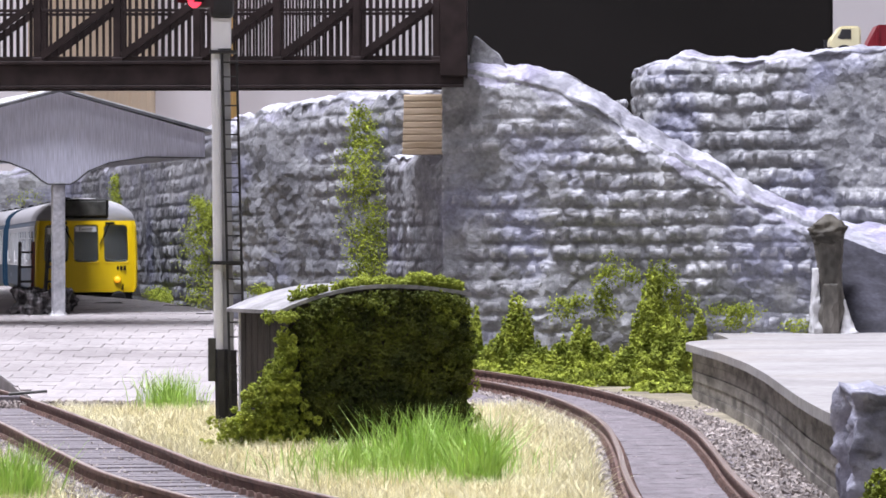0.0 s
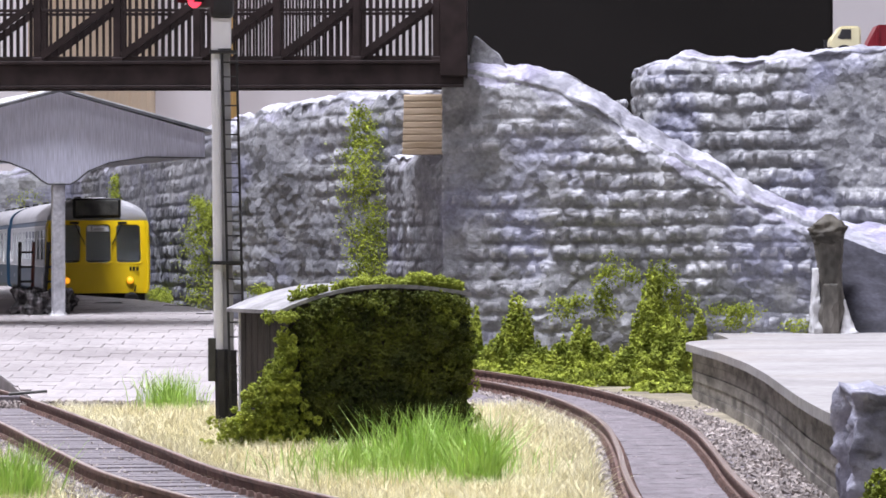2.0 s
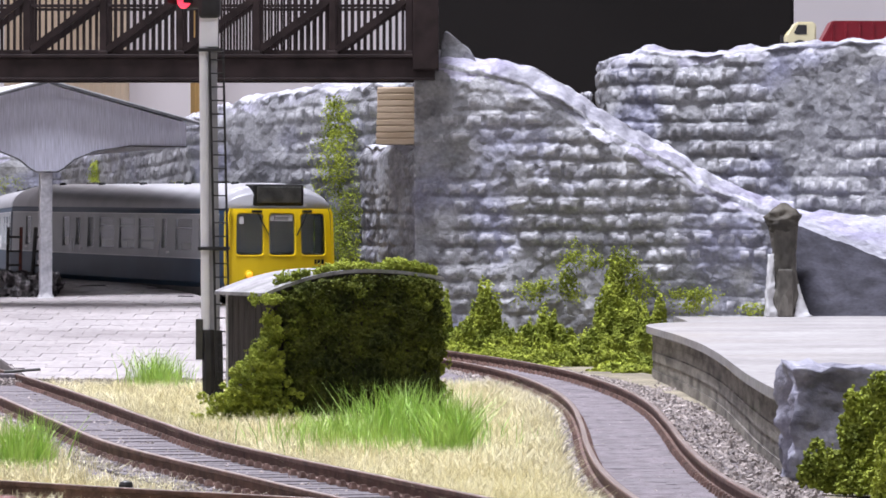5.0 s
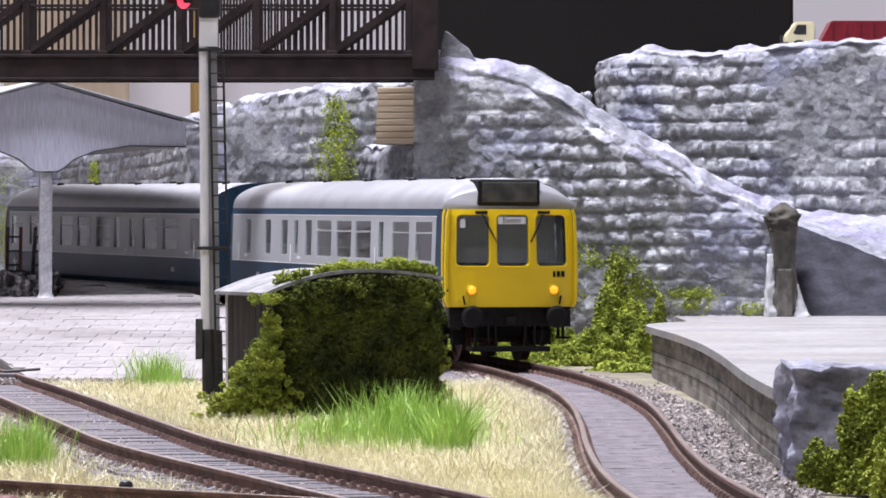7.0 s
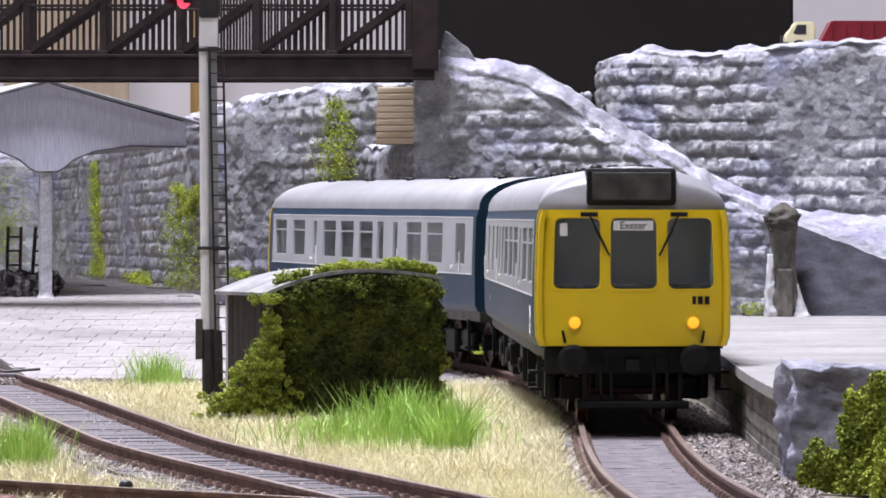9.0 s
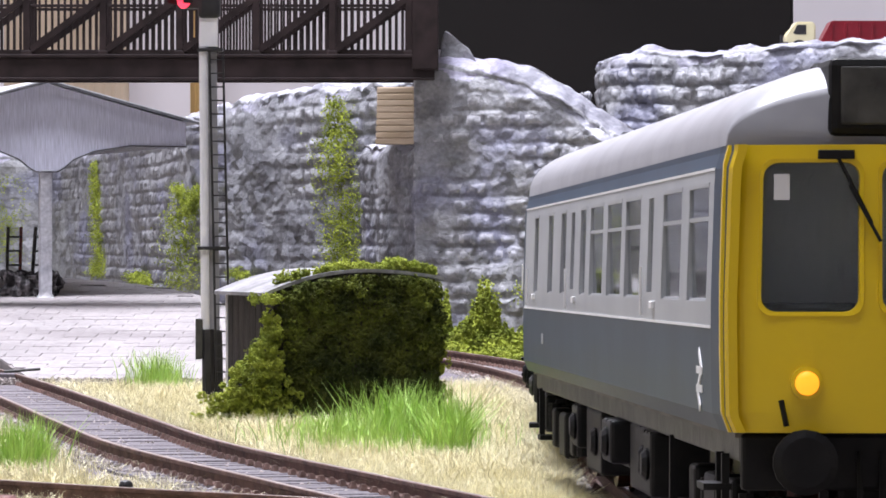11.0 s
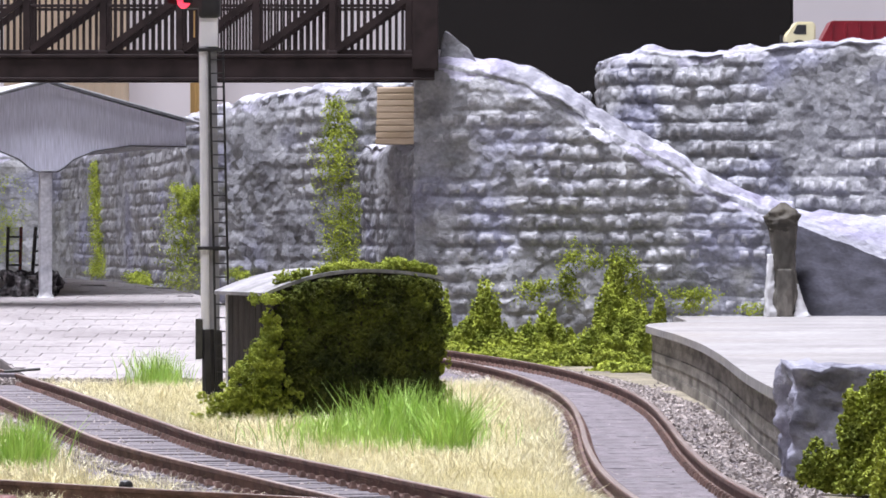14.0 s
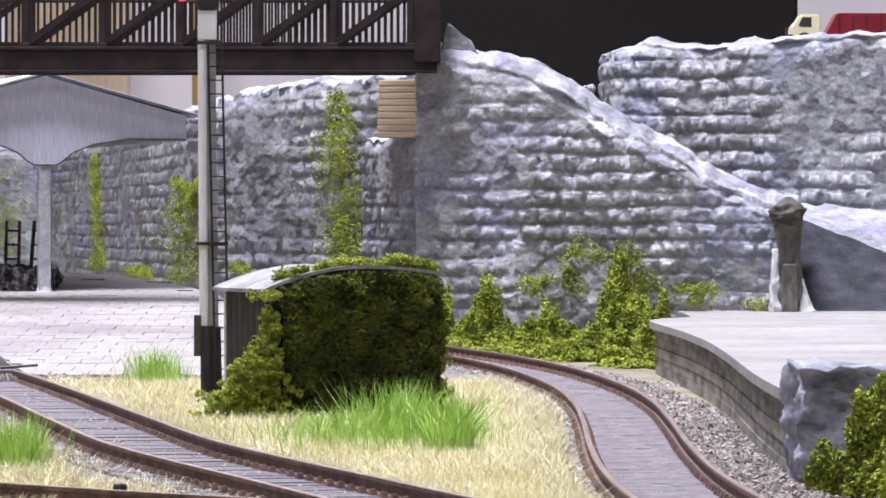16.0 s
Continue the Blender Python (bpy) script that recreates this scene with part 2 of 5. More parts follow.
def bar(bm, p, q, w, d=None, n=4, mi=0, up=(0, 0, 1)):
    """A bar from p to q: square (n=4, w by d) or round."""
    p, q = Vector(p), Vector(q)
    ax = (q - p).normalized()
    u = ax.cross(Vector(up))
    if u.length < 1e-3:
        u = ax.cross(Vector((0, 1, 0)))
    u.normalize()
    v = u.cross(ax)
    d = d or w
    ring = []
    for k in range(n):
        a = 2 * math.pi * (k + 0.5) / n
        s = math.sqrt(2) if n == 4 else 1
        ring.append(u * math.cos(a) * w / 2 * s + v * math.sin(a) * d / 2 * s)
    a = [bm.verts.new(p + r) for r in ring]
    b = [bm.verts.new(q + r) for r in ring]
    fs = [bm.faces.new([a[k], a[(k + 1) % n], b[(k + 1) % n], b[k]]) for k in range(n)]
    fs += [bm.faces.new(a[::-1]), bm.faces.new(b)]
    for f in fs:
        f.material_index = mi


def lathe(bm, prof, n=16, m=Matrix.Identity(4), mi=0):
    """Turns (radius, height) pairs round z."""
    rings = [[bm.verts.new(m @ Vector((r * math.cos(2 * math.pi * k / n), r * math.sin(2 * math.pi * k / n), z))) for k in range(n)] for r, z in prof]
    for a, b in zip(rings, rings[1:]):
        for k in range(n):
            bm.faces.new([a[k], a[(k + 1) % n], b[(k + 1) % n], b[k]]).material_index = mi
    bm.faces.new(rings[0][::-1]).material_index = mi
    bm.faces.new(rings[-1]).material_index = mi


def prism(bm, outline, y0, y1, mi=0, axis="y"):
    """Extrudes an outline of (a, z) pairs along y (or x)."""
    put = (lambda a, z, t: (a, t, z)) if axis == "y" else (lambda a, z, t: (t, a, z))
    a = [bm.verts.new(put(p[0], p[1], y0)) for p in outline]
    b = [bm.verts.new(put(p[0], p[1], y1)) for p in outline]
    n = len(outline)
    for k in range(n):
        bm.faces.new([a[k], a[(k + 1) % n], b[(k + 1) % n], b[k]]).material_index = mi
    bm.faces.new(a[::-1]).material_index = mi
    bm.faces.new(b).material_index = mi


def pierced(bm, us, zs, hole, place, thick, which):
    """A sheet over a grid of u and z with cells left out; place(u, z, depth) gives the corner, which(u, z) the material."""
    us, zs = sorted(set(us)), sorted(set(zs))
    g = {}

    def vert(i, j, k):
        if (i, j, k) not in g:
            g[i, j, k] = bm.verts.new(place(us[i], zs[j], thick * k))
        return g[i, j, k]
    solid = {(i, j) for i in range(len(us) - 1) for j in range(len(zs) - 1) if not hole((us[i] + us[i + 1]) / 2, (zs[j] + zs[j + 1]) / 2)}
    for i, j in solid:
        mi = which((us[i] + us[i + 1]) / 2, (zs[j] + zs[j + 1]) / 2)
        c = [(i, j), (i + 1, j), (i + 1, j + 1), (i, j + 1)]
        bm.faces.new([vert(*p, 0) for p in c]).material_index = mi
        bm.faces.new([vert(*p, 1) for p in c[::-1]]).material_index = mi
        for (di, dj), (p, q) in (((0, -1), (c[0], c[1])), ((1, 0), (c[1], c[2])), ((0, 1), (c[2], c[3])), ((-1, 0), (c[3], c[0]))):
            if (i + di, j + dj) not in solid:
                bm.faces.new([vert(*p, 0), vert(*p, 1), vert(*q, 1), vert(*q, 0)]).material_index = mi


def hash2(a, b, seed=0.0):
    v = np.sin(np.asarray(a) * 127.1 + np.asarray(b) * 311.7 + seed * 74.7) * 43758.5453
    return v - np.floor(v)


def vnoise(x, y, seed=0.0):
    xi, yi = np.floor(x), np.floor(y)
    fx, fy = x - xi, y - yi
    fx, fy = fx * fx * (3 - 2 * fx), fy * fy * (3 - 2 * fy)
    a = hash2(xi, yi, seed) * (1 - fx) + hash2(xi + 1, yi, seed) * fx
    b = hash2(xi, yi + 1, seed) * (1 - fx) + hash2(xi + 1, yi + 1, seed) * fx
    return (a * (1 - fy) + b * fy) * 2 - 1


def fbm(x, y, seed=0.0, octaves=4):
    return sum(vnoise(x * 2 ** k, y * 2 ** k, seed + k) / 2 ** k for k in range(octaves))


def curve(knots, values):
    """A smooth curve through values at rising knots."""
    k, v = np.array(knots, float), np.array(values, float)
    d = np.gradient(v, k)

    def f(y):
        y = np.asarray(y, float)
        i = np.clip(np.searchsorted(k, y) - 1, 0, len(k) - 2)
        h = k[i + 1] - k[i]
        t = np.clip((y - k[i]) / h, -0.5, 1.5)
        return (2 * t ** 3 - 3 * t ** 2 + 1) * v[i] + (t ** 3 - 2 * t ** 2 + t) * h * d[i] + (-2 * t ** 3 + 3 * t ** 2) * v[i + 1] + (t ** 3 - t ** 2) * h * d[i + 1]
    return f


# ---- the two lines of the railway (plan: x across, y away from the viewer) ----
MAIN_Y = [-900, -650, -400, -150, 50, 200, 340, 450, 560, 660, 760, 860, 950, 1040, 1150, 1300, 1476, 1650, 1900, 2200]
MAIN_X = [360, 275, 198, 134, 93, 68, 50.4, 40.2, 33.8, 31.7, 32.4, 34.3, 34.9, 32.1, 20.6, -12.0, -64.5, -129.5, -170, -218]
MAIN_Z = [0, 0, 0, 0.1, 0.7, 1.6, 2.2, 1.6, 0.7, -0.2, -0.7, -0.9, -0.7, -0.3, 0.8, 2.1, 3.3, 5.0, 5.5, 5.5]
main_x, main_z = curve(MAIN_Y, MAIN_X), curve(MAIN_Y, MAIN_Z)
SIDE_Y = [300, 420, 500, 560, 590, 618, 648, 688, 745, 837, 954, 1157, 1400, 1700]
SIDE_X = [70, 42, 20, 4.5, -3.3, -11, -19, -30, -44.5, -62, -83, -122, -178, -260]
side_x = curve(SIDE_Y, SIDE_X)


def ribbon(fx, fz, y0, y1, step=4.0):
    """Centre line with its sideways unit vector, running away from the viewer."""
    y = np.arange(y0, y1, step)
    x, z = fx(y), fz(y)
    t = np.stack([np.gradient(x, y), np.ones_like(y)], 1)
    t /= np.linalg.norm(t, axis=1)[:, None]
    return np.stack([x, y, z], 1), np.stack([t[:, 1], -t[:, 0], 0 * y], 1), t


def sweep(line, side, profile):
    """Corners and faces of an outline (sideways, up) carried along a line."""
    n, k = len(line), len(profile)
    v = np.concatenate([line + side * a + np.array([0, 0, b]) for a, b in profile])
    f = []
    for j in range(k):
        j2 = (j + 1) % k
        for i in range(n - 1):
            f.append((j * n + i, j * n + i + 1, j2 * n + i + 1, j2 * n + i))
    f.append([j * n for j in range(k)])
    f.append([j * n + n - 1 for j in range(k)][::-1])
    return v, f


RAIL = [(-0.9, -2.5), (0.9, -2.5), (0.9, -2.2), (0.25, -1.9), (0.25, -0.8), (0.55, -0.6), (0.55, -0.08), (0.4, 0), (-0.4, 0), (-0.55, -0.08), (-0.55, -0.6), (-0.25, -0.8), (-0.25, -1.9), (-0.9, -2.2)]


def sleeper_mesh():
    bm = bmesh.new()
    box(bm, -16, 16, -1.8, 1.8, -1.6, 0, 0.25)
    bmesh.ops.scale(bm, vec=(MM, MM, MM), verts=bm.verts)
    me = bpy.data.meshes.new("sleeper")
    bm.to_mesh(me)
    bm.free()
    me.materials.append(SLEEPER)
    return me


def track(label, fx, fz, y0, y1, gauge, rails=(-1, 1), sy0=None, sy1=None):
    th = thing("railway_track", label, "railway track", group="railway tracks")
    line, side, t = ribbon(fx, fz, y0, y1)
    for s in rails:
        v, f = sweep(line + side * s * gauge / 2, side, RAIL)
        ob = raw("rail", v, f, [RUST, RAILTOP], th)
        n = len(line) - 1
        for p in range(7 * n, 8 * n):
            ob.data.polygons[p].material_index = 1
    me = sleeper_mesh()
    line, side, t = ribbon(fx, fz, sy0 or y0, sy1 or y1, 1.0)
    dist = np.r_[0, np.cumsum(np.linalg.norm(np.diff(line[:, :2], axis=0), axis=1))]
    chairs_v, chairs_f = [], []
    rng = random.Random(5)
    for d in np.arange(3, dist[-1] - 3, 6.2):
        i = int(np.searchsorted(dist, d))
        ob = new("sleeper", me)
        ob.parent = th
        ang = math.degrees(math.atan2(-t[i, 0], t[i, 1]))
        ob.matrix_basis = pose(line[i, 0] * MM, line[i, 1] * MM, (line[i, 2] - 2.5 + rng.uniform(-0.1, 0.1)) * MM, 0, 0, ang + rng.uniform(-1, 1))
        for s in rails:
            for w in (-1.25, 1.25):
                c = line[i] + side[i] * (s * gauge / 2 + w) + np.array([0, 0, -2.1])
                k = len(chairs_v)
                tt = np.array([t[i, 0], t[i, 1], 0])
                for a in (-0.55, 0.55):
                    for b in (-1.0, 1.0):
                        for z in (-0.4, 0.55):
                            sh = 0.55 if z > 0 else 1
                            chairs_v.append(c + side[i] * a * sh + tt * b * sh + np.array([0, 0, z]))
                chairs_f += [tuple(k + q for q in f) for f in ((0, 1, 3, 2), (4, 6, 7, 5), (0, 4, 5, 1), (2, 3, 7, 6), (1, 5, 7, 3))]
    tagged(raw("rail_fixing", chairs_v, chairs_f, RUST, th), kind="stuff")
    return th


# ---- granules, blades and stones ----
def scatter(name, centres, sizes, material, parent=None, seed=1, flat=1.0, label=""):
    """Small irregular lumps, eight faces each."""
    rng = np.random.default_rng(seed)
    c = np.asarray(centres, float)
    n = len(c)
    base = np.array([(1, 0, 0), (-1, 0, 0), (0, 1, 0), (0, -1, 0), (0, 0, 1), (0, 0, -1)], float)
    q = rng.normal(size=(n, 3, 3))
    q = np.linalg.qr(q)[0]
    r = rng.uniform(0.55, 1.25, (n, 6, 1))
    v = np.einsum("nij,kj->nki", q, base) * r * np.asarray(sizes)[:, None, None]
    v[..., 2] *= flat
    v += c[:, None]
    f = np.array([(0, 2, 4), (2, 1, 4), (1, 3, 4), (3, 0, 4), (2, 0, 5), (1, 2, 5), (3, 1, 5), (0, 3, 5)])
    f = (f[None] + np.arange(n)[:, None, None] * 6).reshape(-1, 3)
    return tagged(raw(name, v.reshape(-1, 3), f, material, parent, label), kind="stuff")


def leaves(name, centres, sizes, material, parent=None, seed=1, label=""):
    """Crumbs of foam foliage: two crossed bent flakes each."""
    rng = np.random.default_rng(seed)
    c = np.asarray(centres, float)
    n = len(c)
    q = np.linalg.qr(rng.normal(size=(n, 3, 3)))[0]
    base = np.array([(-1, -0.5, 0.1), (0, -0.7, -0.25), (1, -0.3, 0.2), (0.8, 0.6, -0.1), (-0.1, 0.8, 0.3), (-0.9, 0.5, -0.2), (0, 0, 0.7), (0, 0.1, -0.75)], float)
    v = np.einsum("nij,nkj->nki", q, base[None] * rng.uniform(0.6, 1.3, (n, 8, 1))) * np.asarray(sizes)[:, None, None] + c[:, None]
    f = np.array([(0, 1, 6), (1, 2, 6), (2, 3, 6), (3, 4, 6), (4, 5, 6), (5, 0, 6), (1, 0, 7), (3, 2, 7), (5, 4, 7)])
    f = (f[None] + np.arange(n)[:, None, None] * 8).reshape(-1, 3)
    return tagged(raw(name, v.reshape(-1, 3), f, material, parent, label), kind="stuff")


def blades(name, roots, heights, material, width=0.22, lean=0.5, seed=1, label="", parent=None):
    rng = np.random.default_rng(seed)
    p = np.asarray(roots, float)
    n = len(p)
    a = rng.uniform(0, 2 * np.pi, n)
    w = np.stack([np.cos(a), np.sin(a), 0 * a], 1) * width
    h = np.asarray(heights, float)[:, None]
    b = rng.uniform(0, 2 * np.pi, n)
    le = (np.abs(rng.normal(0, lean, n)) * h[:, 0])[:, None] * np.stack([np.cos(b), np.sin(b), 0 * b], 1)
    up = np.array([0, 0, 1.0])
    v = np.stack([p - w, p + w, p + w * 0.7 + le * 0.35 + up * h * 0.55, p - w * 0.7 + le * 0.35 + up * h * 0.55, p + le + up * h * 0.95], 1)
    k = np.arange(n)[:, None] * 5
    f = [tuple(x) for x in (k + np.array([0, 1, 2, 3]))] + [tuple(x) for x in (k + np.array([3, 2, 4]))]
    return tagged(raw(name, v.reshape(-1, 3), f, material, parent, label), kind="stuff")


# ---- room ----
def slab(name, x0, x1, y0, y1, z0, z1, material, label, category, kind="structure"):
    bm = bmesh.new()
    box(bm, x0, x1, y0, y1, z0, z1)
    return tagged(part(name, bm, material), label, category, kind=kind)


slab("floor", -2600, 2600, -2300, 3700, -1040, -1000, ROOM_FLOOR, "brown carpet floor of the hobby room", "floor")
slab("ceiling", -2600, 2600, -2300, 3700, 1450, 1490, ROOM_WHITE, "plain white room ceiling", "ceiling")
slab("wall_north", -2600, 2600, 3600, 3700, -1000, 1450, ROOM_WALL, "pale painted room wall behind the layout", "wall")
slab("wall_south", -2600, 2600, -2300, -2200, -1000, 1450, ROOM_WALL, "pale painted room wall", "wall")
slab("wall_west", -2600, -2500, -2200, 3600, -1000, 1450, ROOM_WALL, "pale painted room wall", "wall")
slab("wall_east", 2500, 2600, -2200, 3600, -1000, 1450, ROOM_WALL, "pale painted room wall", "wall")
bm = bmesh.new()
box(bm, -4.5, 201.5, 2600, 2618, -300, 620, 2.0)
tagged(part("screen_board", bm, DARK_BOARD), "tall dark brown screen board standing behind the layout", "screen board")
bm = bmesh.new()
box(bm, -30, 230, 2580, 2640, -1000, -300, 2.0)
tagged(part("low_cabinet", bm, DARK_BOARD), "dark low cabinet under the screen board", "cabinet")


def drape(x0, x1, y, material, label):
    """A hanging cloth with folds."""
    n = 40
    xs = np.linspace(x0, x1, n)
    ys = y + 6 * np.sin(np.linspace(0, (x1 - x0) / 9, n)) + 2 * np.sin(xs * 0.9)
    v = [(a, b + d, z) for d in (0, 2) for z in (-900, 700) for a, b in zip(xs, ys)]
    f = []
    for k in range(n - 1):
        f += [(k, k + 1, n + k + 1, n + k), (3 * n + k, 3 * n + k + 1, 2 * n + k + 1, 2 * n + k)]
    f += [(0, n, 3 * n, 2 * n), (n - 1, 3 * n - 1, 4 * n - 1, 2 * n - 1)]
    tagged(raw("curtain", v, f, material, smooth=True), label, "curtain", "curtains on the far wall")


drape(-330, -236, 3400, CURTAIN, "beige curtain hanging in folds at the far wall")
drape(-190, -176, 3400, OCHRE, "narrow ochre curtain hanging at the far wall")

# ---- baseboard and ground ----
slab("baseboard", -700, 620, -1000, 2450, -30, -7, TIMBER, "timber baseboard under the model railway", "baseboard")
gx, gy = np.meshgrid(np.linspace(-650, 600, 251), np.linspace(-950, 2400, 420))
fx_, fy_ = gx.ravel(), gy.ravel()
lift = np.clip((fy_ - 1150) / 500, 0, 1) * 4.0 * (fx_ < 60)
gz = -4.3 + lift + 0.2 * fbm(fx_ / 22, fy_ / 22, 3.0)
w_, h_ = gx.shape[1], gx.shape[0]
idx = np.arange(w_ * h_).reshape(h_, w_)
quads = np.stack([idx[:-1, :-1], idx[:-1, 1:], idx[1:, 1:], idx[1:, :-1]], -1).reshape(-1, 4)
tagged(raw("ground", np.stack([fx_, fy_, gz], 1), quads, EARTH, smooth=True), "sandy scatter ground of the model railway", "ground", kind="structure")


def bed(name, fx, fz, y0, y1, wide, seed, low):
    line, side, _ = ribbon(fx, fz, y0, y1, 2.0)
    cols = np.linspace(-wide - 4, wide + 4, 30)
    v, n = [], len(line)
    for c in cols:
        p = line + side * c
        drop = low - max(0, abs(c) - wide) * 0.45
        p[:, 2] += drop + 0.18 * fbm(p[:, 0] / 2.0, p[:, 1] / 2.0, seed, 2)
        v.append(p)
    k = np.arange(len(cols) * n).reshape(len(cols), n)
    f = np.stack([k[:-1, :-1], k[:-1, 1:], k[1:, 1:], k[1:, :-1]], -1).reshape(-1, 4)[:, ::-1]
    return tagged(raw(name, np.concatenate(v), f, BED, smooth=True), "fine grey ballast bed under the rails", "ballast", kind="structure")


flat = lambda y: np.zeros_like(np.asarray(y, float)) + np.clip((np.asarray(y, float) - 1200) / 500, 0, 1) * 4
bed("ballast_bed_1", main_x, main_z, -850, 2150, 17, 1.0, -2.53)
bed("ballast_bed_2", side_x, flat, 430, 1650, 17, 2.0, -3.1)
MAIN_TRACK = track("curved railway track with rusty rails and grey sleepers", main_x, main_z, -850, 2150, 16.5, sy0=500, sy1=1500)
SIDE_TRACK = track("curved siding track with rusty rails on grey sleepers", side_x, flat, 400, 1650, 18.6, sy0=520, sy1=1420)
third_x = curve([420, 560, 589, 605, 621, 640, 700], [62, -2, -27, -45, -61, -80, -140])
track("dark rail of a further track at the layout edge", third_x, flat, 540, 660, 16.5, rails=(1,), sy0=560, sy1=566)


# ---- stone walls modelled in plaster ----
def stone_wall(name, label, plan, top, base, cap_depth, cap_rise, seed, step=0.62, course=5.2, amp=1.0, back=14, stones=0, lo=2, hi=1e6, ragged=1.0, sx=1.0, rough=1.0, material=STONE):
    plan = np.array(plan, float)
    seg = np.r_[0, np.cumsum(np.linalg.norm(np.diff(plan, axis=0), axis=1))]
    s = np.arange(0, seg[-1] + step, step)
    fx = np.interp(s, seg, plan[:, 0])
    fy = np.interp(s, seg, plan[:, 1])
    for _ in range(14):
        fx[1:-1] = (fx[:-2] + fx[1:-1] * 2 + fx[2:]) / 4
        fy[1:-1] = (fy[:-2] + fy[1:-1] * 2 + fy[2:]) / 4
    tx, ty = np.gradient(fx, s), np.gradient(fy, s)
    ln = np.hypot(tx, ty)
    nx, ny = ty / ln, -tx / ln
    t = top(fx, fy, s) + ragged * (1.3 * vnoise(s / 8, s * 0 + seed, seed) + 0.7 * vnoise(s / 2.9, s * 0, seed + 3))
    rows = int((t.max() - base) / step)
    nf = len(s)
    def relief(q, z):
        """How far the moulded stones stand out at q along the wall and height z."""
        q = q * sx
        ws = q + 0.9 * fbm(q / 9, z / 9, seed + 5, 2)
        wz = z + 0.55 * fbm(q / 20, z / 20, seed + 9, 3)
        row = np.floor(wz / course)
        fz = wz / course - row
        wide = 4.5 + 4 * hash2(row, row * 0, seed)
        cc = (ws + 13 * hash2(row, row * 0 + 4, seed)) / wide
        col = np.floor(cc)
        fs = cc - col
        hgt = hash2(row, col, seed + 2)
        bulge = (1 - np.abs(2 * fz - 1) ** 5.0) * (1 - 0.95 * np.abs(2 * fs - 1) ** 9)
        tilt = (hash2(row, col, seed + 6) - 0.6) * (2 * fz - 1) * 0.7 + (hash2(row, col, seed + 8) - 0.5) * (2 * fs - 1) * 0.9
        worn = np.clip(0.62 + 1.0 * fbm(q / 24, z / 19, seed + 21, 3), 0.04, 1.15)
        d = amp * ((worn * bulge * (0.45 + 1.15 * hgt + tilt)) + (0.06 + 0.22 * worn) * (0.5 - np.abs(2 * fz - 1.15) ** 3)) + rough * (0.16 * fbm(q / 5, z / 5, seed + 11, 3) + 0.1 * fbm(q / 1.9, z / 1.7, seed + 15, 3) + 1.1 * fbm(q / 32, z / 32, seed + 13, 2))
        # knife smears: slanting ridges and chipped hollows where the courses are lost
        smear = fbm(q / 6 + z / 9, z / 15 - q / 21, seed + 23, 3)
        d += rough * (1.0 - worn).clip(0, 1) * (0.9 * np.clip(smear, 0, 0.35) - 0.7 * np.clip(-smear - 0.2, 0, 0.3))
        d -= 0.7 * rough * np.clip(fbm(q / 4 + z / 9, z / 3.2, seed + 17, 3) - 0.35, 0, 1)
        d += rough * np.clip(fbm(q / 7 - z / 11, z / 6, seed + 19, 2) - 0.3, 0, 0.25) * 2.2
        return d, worn
    V = []
    for j in range(rows + 1):
        k = j / rows
        z = base + (t - base) * k
        d = relief(s, z)[0] - 1.6 * max(0, k - 0.955) / 0.045
        V.append(np.stack([fx + nx * d, fy + ny * d, z], 1))
    nfront = len(V)
    for j in range(1, 10):
        k = j / 9
        z = t + cap_rise * math.sin(k * math.pi / 2) + 0.6 * fbm(s / 6, s * 0 + k * 2.5, seed + 31, 4) * (0.9 + k) + 0.4
        off = 0.3 + 1.2 * (1 - k) * fbm(s / 9, s * 0 + k, seed + 33, 3) - cap_depth * k
        V.append(np.stack([fx + nx * off, fy + ny * off, z], 1))
    V.append(np.stack([fx - nx * (cap_depth + back), fy - ny * (cap_depth + back), t + cap_rise], 1))
    V.append(np.stack([fx - nx * (cap_depth + back), fy - ny * (cap_depth + back), t * 0 + base], 1))
    n = len(V)
    idx = np.arange(n * nf).reshape(n, nf)
    q = np.stack([idx[:-1, :-1], idx[:-1, 1:], idx[1:, 1:], idx[1:, :-1]], -1).reshape(-1, 4)
    ends = [list(idx[:, 0]), list(idx[::-1, -1])]
    ob = raw(name, np.concatenate(V), list(q) + ends, [material, STONE_CAP], smooth=True)
    mi = np.zeros(len(ob.data.polygons), int)
    mi[(nfront) * (nf - 1):(nfront + 9) * (nf - 1)] = 1
    # the pale coping paint runs unevenly down over the face
    depth = np.clip(1.6 + 2.4 * fbm(s / 8, s * 0, seed + 37, 3), 0, 6)[:-1]
    for j in range(rows):
        mi[j * (nf - 1):(j + 1) * (nf - 1)] = (t[:-1] - (base + (t[:-1] - base) * j / rows)) < depth
    ob.data.polygons.foreach_set("material_index", mi)
    # the boldest stones stand proud as pieces of their own
    cells = []
    for row in range(int(base / course) + 1, int(t.max() / course)):
        wide = 4.5 + 4 * float(hash2(float(row), 0.0, seed))
        off = 13 * float(hash2(float(row), 4.0, seed))
        for col in range(int(off / wide) + 1, int((s[-1] * sx + off) / wide)):
            cells.append((float(hash2(float(row), float(col), seed + 2)), row, col, wide, off))
    cells.sort(reverse=True)
    made = 0
